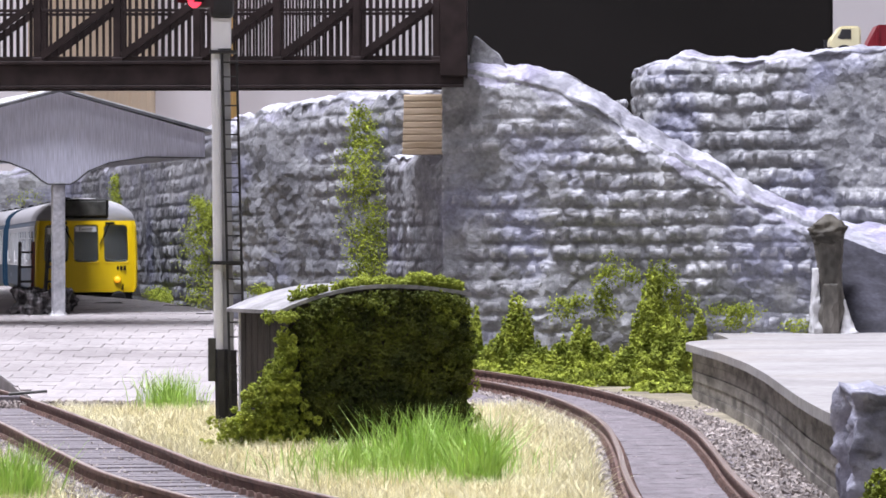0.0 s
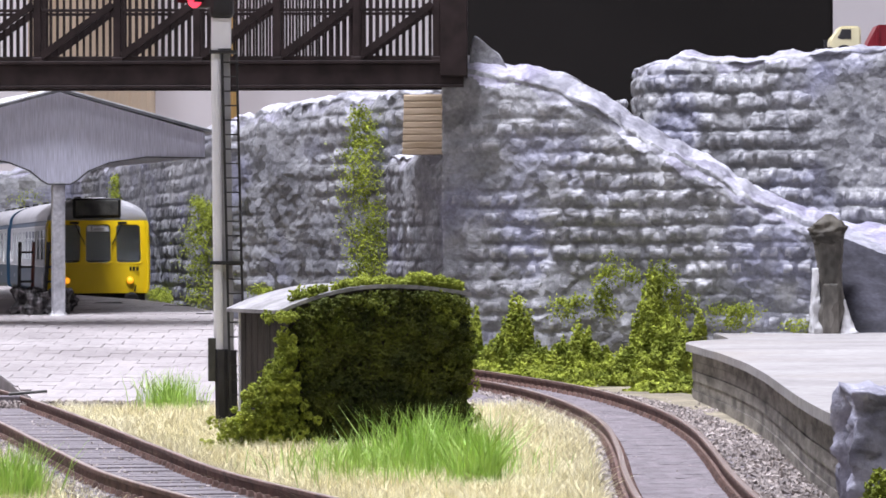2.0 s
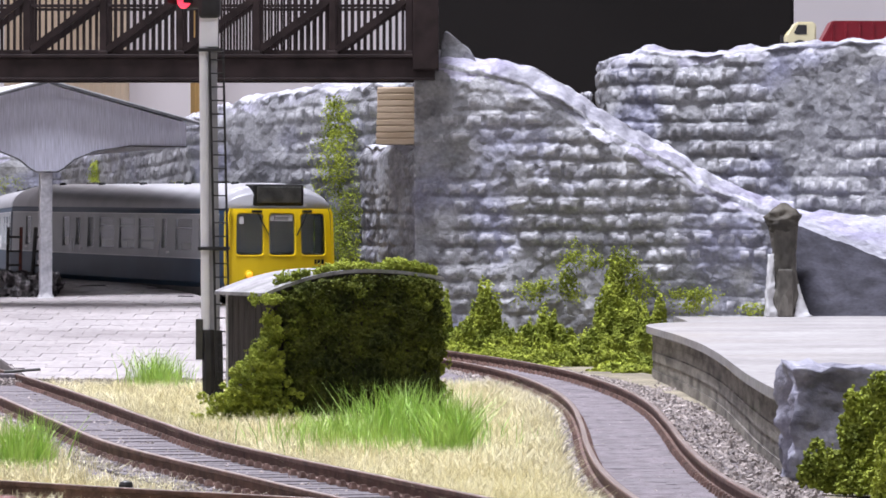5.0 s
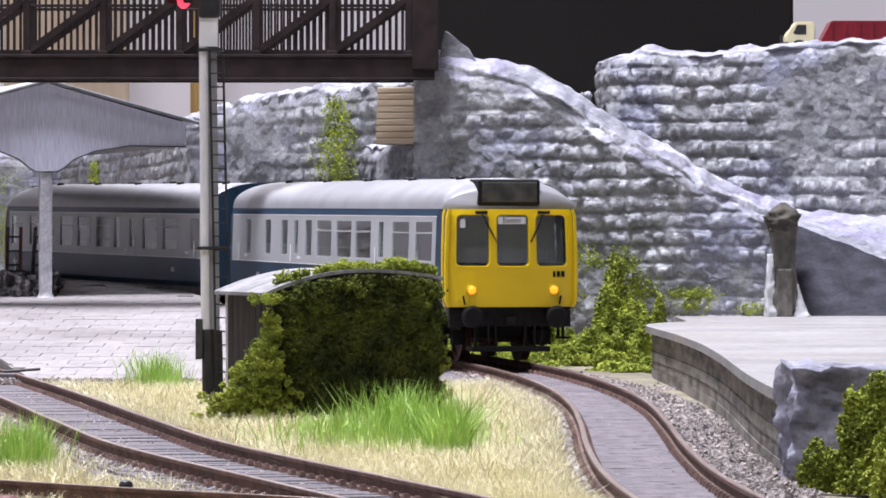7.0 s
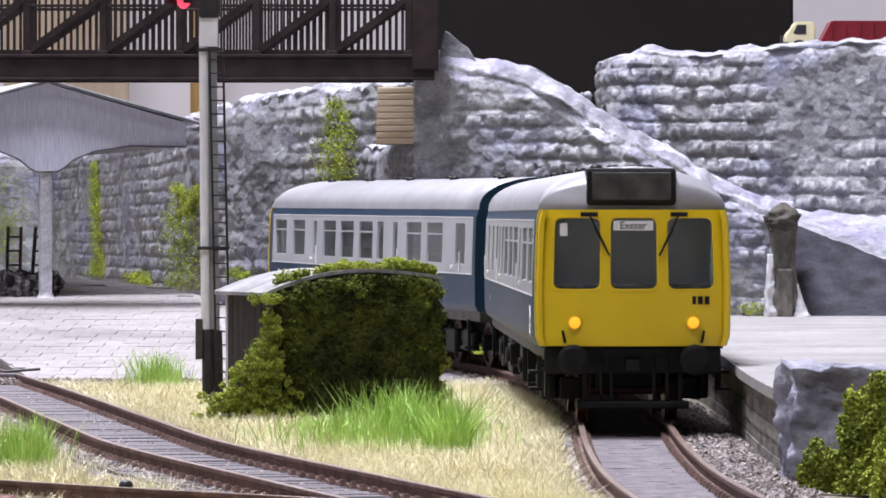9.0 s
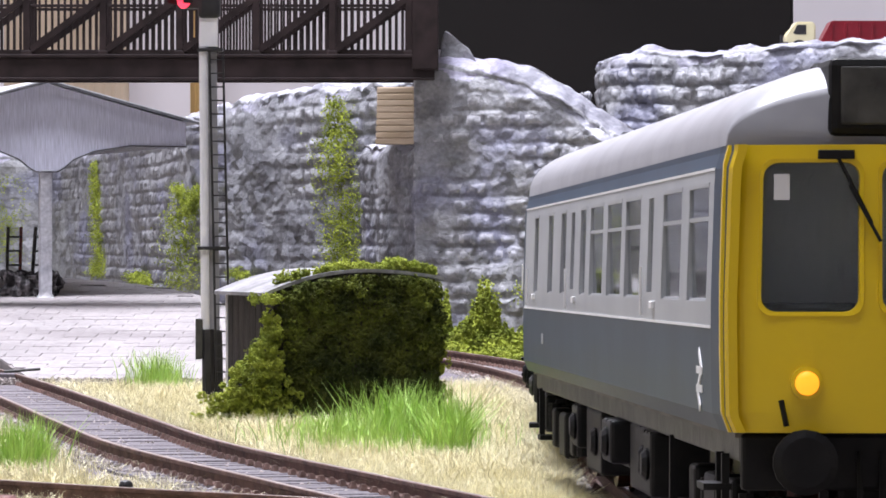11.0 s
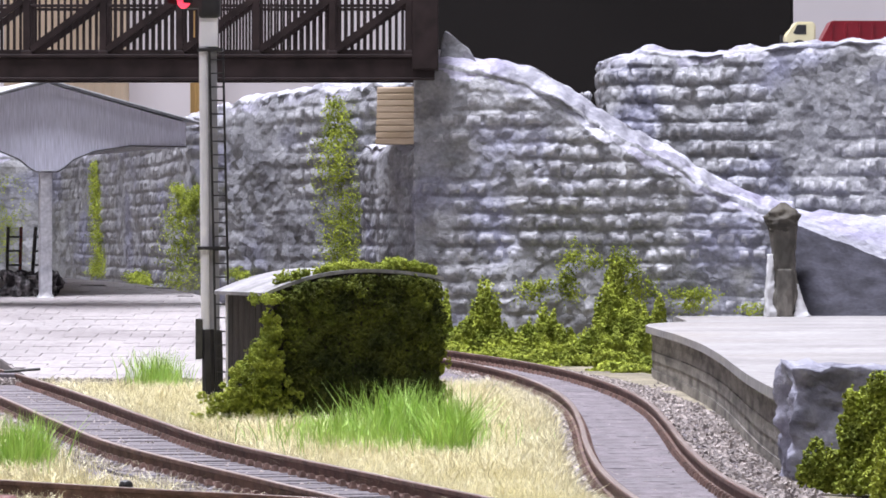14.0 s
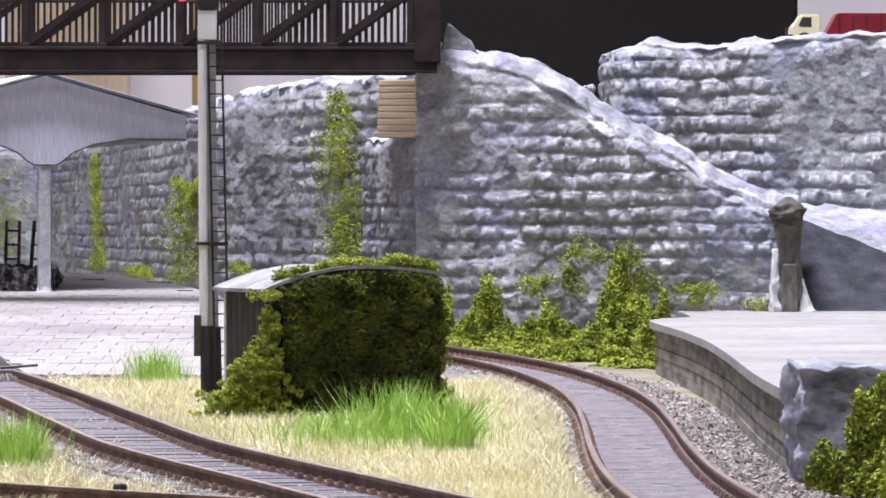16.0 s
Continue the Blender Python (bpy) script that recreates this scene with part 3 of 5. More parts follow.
    for hgt, row, col, wide, off in cells:
        if made >= stones:
            break
        u, w = np.meshgrid(np.linspace(0.06, 0.94, 7), np.linspace(0.08, 0.92, 5))
        q0, z0 = (col + u) * wide - off, (row + w) * course
        q = (q0 - 0.9 * fbm(q0 / 9, z0 / 9, seed + 5, 2)) / sx
        z = z0 - 0.55 * fbm(q0 / 20, z0 / 20, seed + 9, 3)
        if q.min() < lo or q.max() > min(hi, s[-1] - 2) or z.max() > np.interp(q.mean(), s, t) - 3.0:
            continue
        d, worn = relief(q, z)
        if worn.mean() < 0.55:
            continue
        du, dw = np.abs(2 * u - 1), np.abs(2 * w - 1)
        d = d + 0.30 * (1 - du ** 6) * (1 - dw ** 5) - 0.12 + 0.22 * fbm(q / 2.2, z / 2.2, seed + 41, 2)
        d = np.where((du > 0.87) | (dw > 0.83), d - 0.55, d)
        px, py = np.interp(q, s, fx) + np.interp(q, s, nx) * d, np.interp(q, s, fy) + np.interp(q, s, ny) * d
        k = np.arange(35).reshape(5, 7)
        f = np.stack([k[:-1, :-1], k[:-1, 1:], k[1:, 1:], k[1:, :-1]], -1).reshape(-1, 4)
        raw("stone", np.stack([px, py, z], -1).reshape(-1, 3), f, material, ob, smooth=True)
        made += 1
    return tagged(ob, label, "stone wall", kind="structure")


ramp_top = curve([-20, -1, 16.6, 37, 52, 72, 87, 97.6, 110], [86.5, 87, 84, 75.7, 66, 54.7, 47, 42.6, 41])
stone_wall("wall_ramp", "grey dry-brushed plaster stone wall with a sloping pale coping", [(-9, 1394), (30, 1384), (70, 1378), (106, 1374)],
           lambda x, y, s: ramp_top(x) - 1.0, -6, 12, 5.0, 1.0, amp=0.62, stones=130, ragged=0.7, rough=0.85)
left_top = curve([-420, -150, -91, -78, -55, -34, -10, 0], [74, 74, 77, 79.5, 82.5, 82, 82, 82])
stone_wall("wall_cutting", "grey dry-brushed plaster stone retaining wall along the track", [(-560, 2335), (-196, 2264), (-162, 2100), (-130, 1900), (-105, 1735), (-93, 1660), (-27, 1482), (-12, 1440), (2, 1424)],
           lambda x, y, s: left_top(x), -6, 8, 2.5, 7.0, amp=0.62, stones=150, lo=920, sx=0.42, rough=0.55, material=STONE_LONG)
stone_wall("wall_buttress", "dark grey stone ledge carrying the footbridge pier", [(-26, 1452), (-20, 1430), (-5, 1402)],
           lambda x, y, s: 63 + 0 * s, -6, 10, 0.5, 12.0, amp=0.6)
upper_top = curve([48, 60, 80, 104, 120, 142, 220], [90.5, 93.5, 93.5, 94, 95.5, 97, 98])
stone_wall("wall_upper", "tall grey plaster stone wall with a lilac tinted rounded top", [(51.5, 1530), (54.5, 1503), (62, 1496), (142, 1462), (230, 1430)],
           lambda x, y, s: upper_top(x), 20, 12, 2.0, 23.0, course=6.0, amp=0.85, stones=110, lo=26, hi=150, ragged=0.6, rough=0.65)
slab("road_upper", 72, 320, 1512, 1700, 90, 95.5, TARMAC, "grey roadway on top of the upper wall", "road")


def patch(name, label, category, a, b, n, rough, material, seed, drop=8):
    """A rough sloping sheet between a lower line a and an upper line b, with a body below it."""
    a, b = np.array(a, float), np.array(b, float)
    u = np.linspace(0, 1, n)
    la = np.stack([np.interp(u, np.linspace(0, 1, len(a)), a[:, k]) for k in range(3)], 1)
    lb = np.stack([np.interp(u, np.linspace(0, 1, len(b)), b[:, k]) for k in range(3)], 1)
    rows = [la + (lb - la) * k for k in np.linspace(0, 1, n)]
    V = np.concatenate(rows)
    V[:, 2] += rough * fbm(V[:, 0] / 3.5, V[:, 1] / 3.5 + V[:, 2] / 3.5, seed, 4)
    V[:, 1] -= rough * fbm(V[:, 0] / 2.5, V[:, 2] / 2.5, seed + 3, 3)
    idx = np.arange(n * n).reshape(n, n)
    q = np.stack([idx[:-1, :-1], idx[:-1, 1:], idx[1:, 1:], idx[1:, :-1]], -1).reshape(-1, 4)
    low = V.copy()
    low[:, 2] = min(la[:, 2].min(), lb[:, 2].min()) - drop
    rim = np.concatenate([idx[0], idx[1:, -1], idx[-1, -2::-1], idx[-2:0:-1, 0]])
    m = len(V)
    V = np.concatenate([V, low[rim]])
    sides = [(rim[k], m + k, m + (k + 1) % len(rim), rim[(k + 1) % len(rim)]) for k in range(len(rim))]
    return tagged(raw(name, V, list(q) + sides, material, smooth=True), label, category, kind="structure")


patch("road_ramp", "dark grey textured road ramp climbing behind the platform", "road ramp", [(103, 1382, 9), (230, 1365, 9)], [(110, 1424, 38.5), (139, 1420, 27), (175, 1410, 20), (230, 1400, 16)], 90, 0.35, TARMAC, 41.0)
patch("verge_slope", "smooth lilac tinted plaster slope between road and wall", "slope", [(109, 1425, 37.8), (139, 1421, 27.5), (175, 1411, 20), (230, 1400, 16)], [(107, 1474, 44), (139, 1462, 41), (175, 1446, 38), (230, 1426, 34)], 70, 0.6, STONE_CAP, 44.0)


# ---- rough pillar at the end of the ramp wall ----
def lump(bm, outline_r, z0, z1, n, m, seed, rough, squash=0.8, rings=40):
    """A rough upright body round z."""
    R = []
    for j in range(rings):
        k = j / (rings - 1)
        ring = []
        for i in range(n):
            a = 2 * math.pi * i / n
            r = outline_r(k) * (1 + rough * noise.fractal(Vector((math.cos(a) * 1.5, math.sin(a) * 1.5, k * 4 + seed)), 0.8, 2.0, 4))
            c, s = math.cos(a), math.sin(a)
            e = 1 / max(abs(c), abs(s)) ** 0.6
            ring.append(bm.verts.new(m @ Vector((r * c * e, r * s * e * squash, z0 + (z1 - z0) * k))))
        R.append(ring)
    for a, b in zip(R, R[1:]):
        for i in range(n):
            bm.faces.new([a[i], a[(i + 1) % n], b[(i + 1) % n], b[i]])
    bm.faces.new(R[0][::-1])
    bm.faces.new(R[-1])


pillar = thing("gate_pillar", "rough brown stained plaster pillar ending the sloping wall", "pillar", (103, 1367, 9.9))
bm = bmesh.new()
lump(bm, lambda k: 3.6 + 0.25 * math.sin(k * 9) + 0.3 * k, 0, 30, 36, Matrix.Identity(4), 3.0, 0.22)
part("shaft", bm, STONE_PILLAR, pillar, smooth=True)
bm = bmesh.new()
lump(bm, lambda k: 3.7 + 1.1 * math.sin(math.pi * min(1, k * 1.2)) ** 0.6 - 3.0 * max(0, k - 0.72) / 0.28, 25.5, 34.6, 32, pose(-0.3, 0, 0), 5.0, 0.34, rings=24)
part("cap", bm, STONE_BROWN, pillar, "dark stained broken cap", smooth=True)
bm = bmesh.new()
box(bm, -2.2, 2.4, -4.3, -2.6, 0, 14.5, 0.5)
part("face_board", bm, STONE_PILLAR, pillar, "grey-brown lower facing")
bm = bmesh.new()
lump(bm, lambda k: 2.0 - 1.1 * k ** 0.8, 0, 19, 22, pose(-4.2, -1.5, 0), 8.0, 0.5, 0.8)
part("plaster_patch", bm, WHITE_PLASTER, pillar, "bare white plaster smear", smooth=True)
bm = bmesh.new()
lump(bm, lambda k: 3.3 - 2.9 * k ** 0.5, 0, 10, 22, pose(5.0, -1.2, 0, 0, -6, 0), 18.0, 0.45, 0.7)
part("plaster_patch", bm, WHITE_PLASTER, pillar, smooth=True)

wedge = bmesh.new()
prism(wedge, [(-1.2, 86), (11.5, 86), (8, 92.5), (4.5, 94.5), (1.6, 97.6), (0.4, 97.8), (-0.6, 94)], 1398, 1401)
bmesh.ops.bevel(wedge, geom=list(wedge.edges), offset=0.4, segments=1, affect="EDGES")
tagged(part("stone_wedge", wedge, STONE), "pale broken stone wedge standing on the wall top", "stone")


# ---- platforms ----
right_edge = np.array([(70, 1290), (58, 1262), (54.5, 1232), (55.6, 1190), (57.6, 1116), (58.2, 1020), (57, 937), (55, 860), (53.4, 800), (52.6, 750), (52.4, 712)])
th = thing("platform", "pale card station platform with a curved overhanging edge", "platform", kind="structure")


def smooth_line(p, n):
    d = np.r_[0, np.cumsum(np.linalg.norm(np.diff(p, axis=0), axis=1))]
    u = np.linspace(0, d[-1], n)
    q = np.stack([np.interp(u, d, p[:, k]) for k in range(p.shape[1])], 1)
    for _ in range(max(3, n // 12)):
        q[1:-1] = (q[:-2] + 2 * q[1:-1] + q[2:]) / 4
    return q


def slab_from(outline, z0, z1, bevel=0.0):
    bm = bmesh.new()
    a = [bm.verts.new((x, y, z0)) for x, y in outline]
    b = [bm.verts.new((x, y, z1)) for x, y in outline]
    n = len(a)
    for k in range(n):
        bm.faces.new([a[k], a[(k + 1) % n], b[(k + 1) % n], b[k]])
    bm.faces.new(a[::-1])
    t = bm.faces.new(b)
    if bevel:
        bmesh.ops.bevel(bm, geom=list(t.edges), offset=bevel, segments=2, affect="EDGES")
    bmesh.ops.recalc_face_normals(bm, faces=bm.faces)
    return bm


edge = smooth_line(right_edge, 90)
part("deck", slab_from(list(map(tuple, edge)) + [(300, 712), (300, 1378), (70, 1378)], 8.2, 10.0, 0.35), CONCRETE, th)
inner = edge + np.array([1.6, 0])
for k in range(5):
    o = inner + np.array([0.25 * (k % 2), 0])
    part("face_course", slab_from(list(map(tuple, o)) + [(120, 712), (120, 1290)], -4.2 + k * 2.5, -4.2 + k * 2.5 + 2.36, 0.3), EDGE_STONE, th)

# island platform with a ramp down to its tip
th2 = thing("platform", "paved island platform sloping down to a ramp between the tracks", "platform", kind="structure")


def ramp_z(y):
    return np.interp(np.asarray(y, float), [1108, 1112, 1465, 1490, 1522, 1582, 1640, 1760], [-2, -1.8, 15.9, 17.0, 18.2, 19.3, 20.1, 20.8])


ys = np.arange(1124, 1900, 6.0)
lx = np.maximum(side_x(ys) + 12.5, -420)
rx = main_x(ys) - 25 + np.clip((ys - 1380) / 80, 0, 1) * 4
keep = rx - lx > 4
ys, lx, rx = ys[keep], lx[keep], rx[keep]
bm = bmesh.new()
top = [bm.verts.new((a, y, ramp_z(y) - 0.45)) for a, y in zip(lx, ys)] + [bm.verts.new((a, y, ramp_z(y) - 0.45)) for a, y in zip(rx[::-1], ys[::-1])]
low = [bm.verts.new((v.co.x, v.co.y, -5)) for v in top]
n = len(top)
for k in range(n):
    bm.faces.new([top[k], low[k], low[(k + 1) % n], top[(k + 1) % n]])
h = n // 2
for k in range(h - 1):
    bm.faces.new([top[k], top[k + 1], top[n - 2 - k], top[n - 1 - k]])
bmesh.ops.recalc_face_normals(bm, faces=bm.faces)
part("body", bm, JOINT, th2)


# ---- footbridge ----
def footbridge():
    th = thing("footbridge", "dark brown lattice footbridge with plank parapets over the tracks", "footbridge", (0, 1382, 82.0))
    x0, x1 = -215.0, -10.5
    for nm, y in (("front_girder", 0), ("rear_girder", 22)):
        bm = bmesh.new()
        box(bm, x0, -2.5, y, y + 1.6, 0.8, 6.9, 0.2)
        girder = part(nm, bm, BRIDGE, th)
        bm = bmesh.new()
        box(bm, x0, -2.5, y - 0.8, y + 2.2, 6.9, 7.9, 0.15)
        part("top_flange", bm, BRIDGE, girder)
        bm = bmesh.new()
        box(bm, x0, -2.5, y - 0.6, y + 2.0, 0, 0.8, 0.15)
        part("bottom_flange", bm, BRIDGE, girder)
    bm = bmesh.new()
    box(bm, x0, -2.5, 1.6, 22, 2.2, 4.2)
    part("deck", bm, BRIDGE, th)
    pm = None
    bay = 23.35
    for y, side in ((0.2, -1), (22.4, 1)):
        k = 0
        x = x1
        while x > x0:
            bm = bmesh.new()
            box(bm, x - 1.1, x + 1.1, y - 0.6, y + 1.4, 7.6, 33, 0.2)
            box(bm, x - 1.6, x + 1.6, y - 0.9, y + 1.7, 7.4, 9.0, 0.2)
            part("post", bm, BRIDGE, th)
            bm = bmesh.new()
            bar(bm, (x - bay + 1.2, y - 0.2, 9.4), (x - 1.2, y - 0.2, 24.5), 2.0, 1.0, up=(0, 1, 0))
            part("brace", bm, BRIDGE, th)
            for b in range(1, 12):
                bx = x - b * bay / 12
                bm = bmesh.new()
                box(bm, bx - 0.36, bx + 0.36, y + 0.35, y + 0.85, 9, 31)
                part("baluster", bm, BRIDGE, th)
            x -= bay
            k += 1
        for z, hh in ((8.0, 1.3), (22.3, 0.9), (31, 1.8)):
            bm = bmesh.new()
            box(bm, x0, x1 + 0.5, y + 0.1, y + 1.1, z, z + hh, 0.1)
            part("handrail", bm, BRIDGE, th)
    bm = bmesh.new()
    box(bm, -9.4, -1.4, -1.2, 24, 3.2, 36, 0.3)
    part("stair_cheek", bm, BRIDGE, th)
    return th


footbridge()
pier = thing("bridge_pier", "tan ribbed wooden pier under the end of the footbridge", "pier", (-14.2, 1416, 63.0), -14)
bm = bmesh.new()
box(bm, -6.0, 6.0, -2.6, 4.8, 0, 18.0)
part("core", bm, TAN, pier)
for k in range(9):
    bm = bmesh.new()
    box(bm, -6.5 + k * 0.08, 6.5 - k * 0.08, -3.0, 5, k * 2.0, k * 2.0 + 1.82, 0.3)
    part("board", bm, TAN, pier)

# ---- platform canopy ----
canopy = thing("platform_canopy", "blue-grey boarded platform canopy with a pitched pale roof", "platform canopy", (-126.3, 1440, 16.4), 16)
under = [(45.6, 46.6), (27, 46.8), (15.5, 45.0), (9, 42.4), (5.6, 39.6), (3.4, 38.4), (-3.4, 38.4), (-5.6, 39.6), (-9, 42.4), (-15.5, 45.0), (-27, 46.8), (-45.6, 46.6)]
for y in (0, 260):
    bm = bmesh.new()
    prism(bm, [(-45.6, 54.2), (0, 66.6), (45.6, 54.2)] + (under if y == 0 else [(44, 50), (-44, 50)]), y, y + 1.6)
    bmesh.ops.recalc_face_normals(bm, faces=bm.faces)
    part("gable_board", bm, CANOPY, canopy)
    bm = bmesh.new()
    for a, b in zip(under, under[1:] if y == 0 else ()):
        bar(bm, (a[0], y - 0.3, a[1]), (b[0], y - 0.3, b[1]), 0.45, 0.5, up=(0, 1, 0))
    part("gable_edging", bm, DARK_EDGE, canopy) if y == 0 else bm.free()
for s in (-1, 1):
    bm = bmesh.new()
    prism(bm, [(0, 67.9), (s * 49.4, 54.7), (s * 49.4, 53.8), (0, 66.8)], -3.5, 264)
    bmesh.ops.recalc_face_normals(bm, faces=bm.faces)
    part("roof_slope", bm, ROOFING, canopy)
    # dark lining added under the slope so less light bounces onto the train
    bm = bmesh.new()
    prism(bm, [(0, 66.2), (s * 44.4, 54.1), (s * 44.4, 53.2), (0, 65.3)], 1.8, 259.8)
    bmesh.ops.recalc_face_normals(bm, faces=bm.faces)
    part("bounce_lining", bm, DARK_EDGE, canopy, "dark lining added under the roof to cut bounced light")
    bm = bmesh.new()
    bar(bm, (0, -3.7, 67.0), (s * 49.4, -3.7, 53.9), 0.8, 1.0, up=(0, 1, 0))
    part("barge_board", bm, DARK_EDGE, canopy)
    bm = bmesh.new()
    box(bm, min(s * 44.6, s * 45.6), max(s * 44.6, s * 45.6), 1.7, 259.9, 46.6, 54.4)
    part("side_fascia", bm, CANOPY, canopy)
for y in (1.0, 129, 257):
    bm = bmesh.new()
    foot = float(ramp_z(1440 + y * 0.96)) - 16.4 - 0.2
    box(bm, -1.9, 1.9, y - 1.2, y + 2.4, foot, 39, 0.3)
    part("post", bm, POST_PAINT, canopy)
    bm = bmesh.new()
    lump(bm, lambda k: 2.7 - 0.6 * k, foot, foot + 1.7, 12, pose(0, y + 0.5, 0), 2.0, 0.1)
    part("post_foot", bm, WHITE_PLASTER, canopy)

# ---- colour light signal ----
signal = thing("colour_light_signal", "grey post colour light signal with ladder and red lens lit", "railway signal", (-51.8, 1000, -4.0))
bm = bmesh.new()
bar(bm, (0, 0, 0), (-0.2, 0, 17.6), 2.9, 2.9, n=8)
box(bm, -2.2, 2.2, -2, 2, -1.6, 1.2, 0.2)
part("lower_post", bm, SIGNAL_BLACK, signal)
bm = bmesh.new()
bar(bm, (-0.75, 0, 17.4), (-1.2, 0, 83), 1.6, 2.0, n=12)
box(bm, -2.1, 2.0, -0.8, 1.2, 80, 88, 0.15)
part("upper_post", bm, SIGNAL_GREY, signal)
bm = bmesh.new()
bar(bm, (1.2, 0.9, 17.4), (0.5, 0.9, 80), 2.4, 0.7, up=(0, 1, 0))
part("back_plate", bm, BACKING, signal, "grey plate behind the ladder")
bm = bmesh.new()
bar(bm, (1.6, 0.9, -1), (1.2, 0.9, 17.4), 3.4, 0.7, up=(0, 1, 0))
part("lower_plate", bm, SIGNAL_BLACK, signal)
for z in (35.2, 79.0):
    bm = bmesh.new()
    box(bm, -2.4, 4.6 if z < 50 else 3.2, -1.6, 1.6, z, z + 0.75, 0.1)
    part("bracket", bm, SIGNAL_BLACK, signal)
bm = bmesh.new()
box(bm, -2.9, -1.3, -1.0, 1.2, 11, 20, 0.2)
part("relay_case", bm, GREYMETAL, signal)
lad = [(5.3, -1.0, 0.3), (3.3, -1.0, 77)]
for dx in (-3.0, 0.0):
    bm = bmesh.new()
    bar(bm, (4.9 + dx, -1.0, 0.2), (3.2 + dx, -1.0, 79.0), 0.42, 0.5)
    part("ladder_stile", bm, SIGNAL_BLACK, signal)
for k in range(26):
    z = 2.2 + k * 3.0
    o = 4.9 - 1.7 * z / 76.8
    bm = bmesh.new()
    bar(bm, (o - 3.0, -1.0, z), (o, -1.0, z), 0.3, 0.3, n=6)
    part("ladder_rung", bm, SIGNAL_BLACK, signal)
bm = bmesh.new()
box(bm, -6.4, 0.6, -1.6, 1.6, 88.5, 110, 0.5)
box(bm, -2.4, 2.6, -1.8, 1.8, 86.4, 92, 0.9)
part("signal_head", bm, SIGNAL_BLACK, signal)
for z in (90.3, 97.0, 103.6):
    at_lens = pose(-5.2, -1.7, z, 90, 0, -35)
    bm = bmesh.new()
    lathe(bm, [(1.7, 0), (1.9, 0.4), (1.5, 0.9), (0.7, 1.2)], 16, at_lens)
    part("lens", bm, LAMP_RED if z < 93 else SIGNAL_BLACK, signal, "lit red lens" if z < 93 else "dark unlit lens", smooth=True)
    bm = bmesh.new()
    for a in range(-20, 200, 20):
        q = []
        for an, yy in ((a, 0), (a + 20, 0), (a + 20, 3.4), (a, 3.4)):
            q.append(bm.verts.new(at_lens @ Vector((2.3 * math.cos(radians(an)), 2.3 * math.sin(radians(an)), yy))))
        bm.faces.new(q)
    bmesh.ops.solidify(bm, geom=list(bm.faces), thickness=0.2)
    part("hood", bm, SIGNAL_BLACK, signal)

# ---- ivy covered lineside hut ----
hut = thing("lineside_hut", "dark timber lineside hut with curved felt roof, overgrown by ivy", "hut", (-33.0, 893, -3.2), 18)
W, D = 33.0, 35.0
def hut_top(x):
    k = (x + 2.6) / (W + 4.2)
    return 26.2 + 4.7 * (1 - ((k - 0.56) / (0.56 if k < 0.56 else 0.75)) ** 2)


xs_ = [W * k / 10 for k in range(11)]
for nm, y0, y1 in (("front_wall", 0, 1.4), ("back_wall", D - 1.4, D)):
    bm = bmesh.new()
    prism(bm, [(0, -1.4), (W, -1.4)] + [(x, hut_top(x) - 0.6) for x in xs_[::-1]], y0, y1)
    bmesh.ops.recalc_face_normals(bm, faces=bm.faces)
    part(nm, bm, TIMBER, hut)
for x0_, x1_ in ((0, 1.4), (W - 1.4, W)):
    bm = bmesh.new()
    box(bm, x0_, x1_, 1.4, D - 1.4, -1.4, hut_top(x0_) - 0.8)
    wall_ob = part("side_wall", bm, TIMBER, hut)
    if x0_ == 0:
        for k in range(8):
            bm = bmesh.new()
            box(bm, -0.5, 0.1, 0.3 + k * 4.35, 0.3 + k * 4.35 + 4.1, -1, hut_top(0) - 0.9, 0.12)
            part("plank", bm, TIMBER, wall_ob)
        bm = bmesh.new()
        box(bm, -0.9, -0.3, D - 1.0, D - 0.4, -1, hut_top(0) - 1, 0.1)
        part("corner_post", bm, SIGNAL_GREY, wall_ob)
bm = bmesh.new()
arc = [(-2.6 + (W + 4.2) * k / 18, hut_top(-2.6 + (W + 4.2) * k / 18)) for k in range(19)]
prism(bm, arc + [(x, z - 0.7) for x, z in arc[::-1]], -0.9, D + 2.0)
bmesh.ops.recalc_face_normals(bm, faces=bm.faces)
part("roof", bm, FELT, hut)
rng = np.random.default_rng(11)


arch = np.vectorize(hut_top)


def lumpy(p, k=4.5, seed=2.0):
    return fbm(p[:, 0] / k + p[:, 1] / k * 0.7, p[:, 2] / k + p[:, 1] / k * 0.4, seed, 3)


def tufts(centres, radius, each, r):
    """Round bunches of crumbs about the centres."""
    d = r.normal(size=(len(centres) * each, 3))
    d /= np.linalg.norm(d, axis=1)[:, None]
    rad = np.repeat(radius, each)[:, None] * r.uniform(0.3, 1.0, (len(d), 1)) ** 0.5
    return np.repeat(centres, each, axis=0) + d * rad


# a mat with shade put into its green over the gable, then bunches standing proud of it
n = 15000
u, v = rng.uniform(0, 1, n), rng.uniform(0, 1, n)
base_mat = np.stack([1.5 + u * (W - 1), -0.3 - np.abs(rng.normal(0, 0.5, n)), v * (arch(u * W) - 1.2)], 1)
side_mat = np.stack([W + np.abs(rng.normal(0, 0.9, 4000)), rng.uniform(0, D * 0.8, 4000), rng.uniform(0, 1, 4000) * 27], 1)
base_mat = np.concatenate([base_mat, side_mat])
leaves("ivy_leaves", base_mat, rng.uniform(0.22, 0.46, len(base_mat)), FOLIAGE_SHADED, hut, 3, "green foam ivy with shade in its colour")
n = 620
u, v = rng.uniform(0.02, 1.03, n), rng.uniform(0, 1, n) ** 0.85
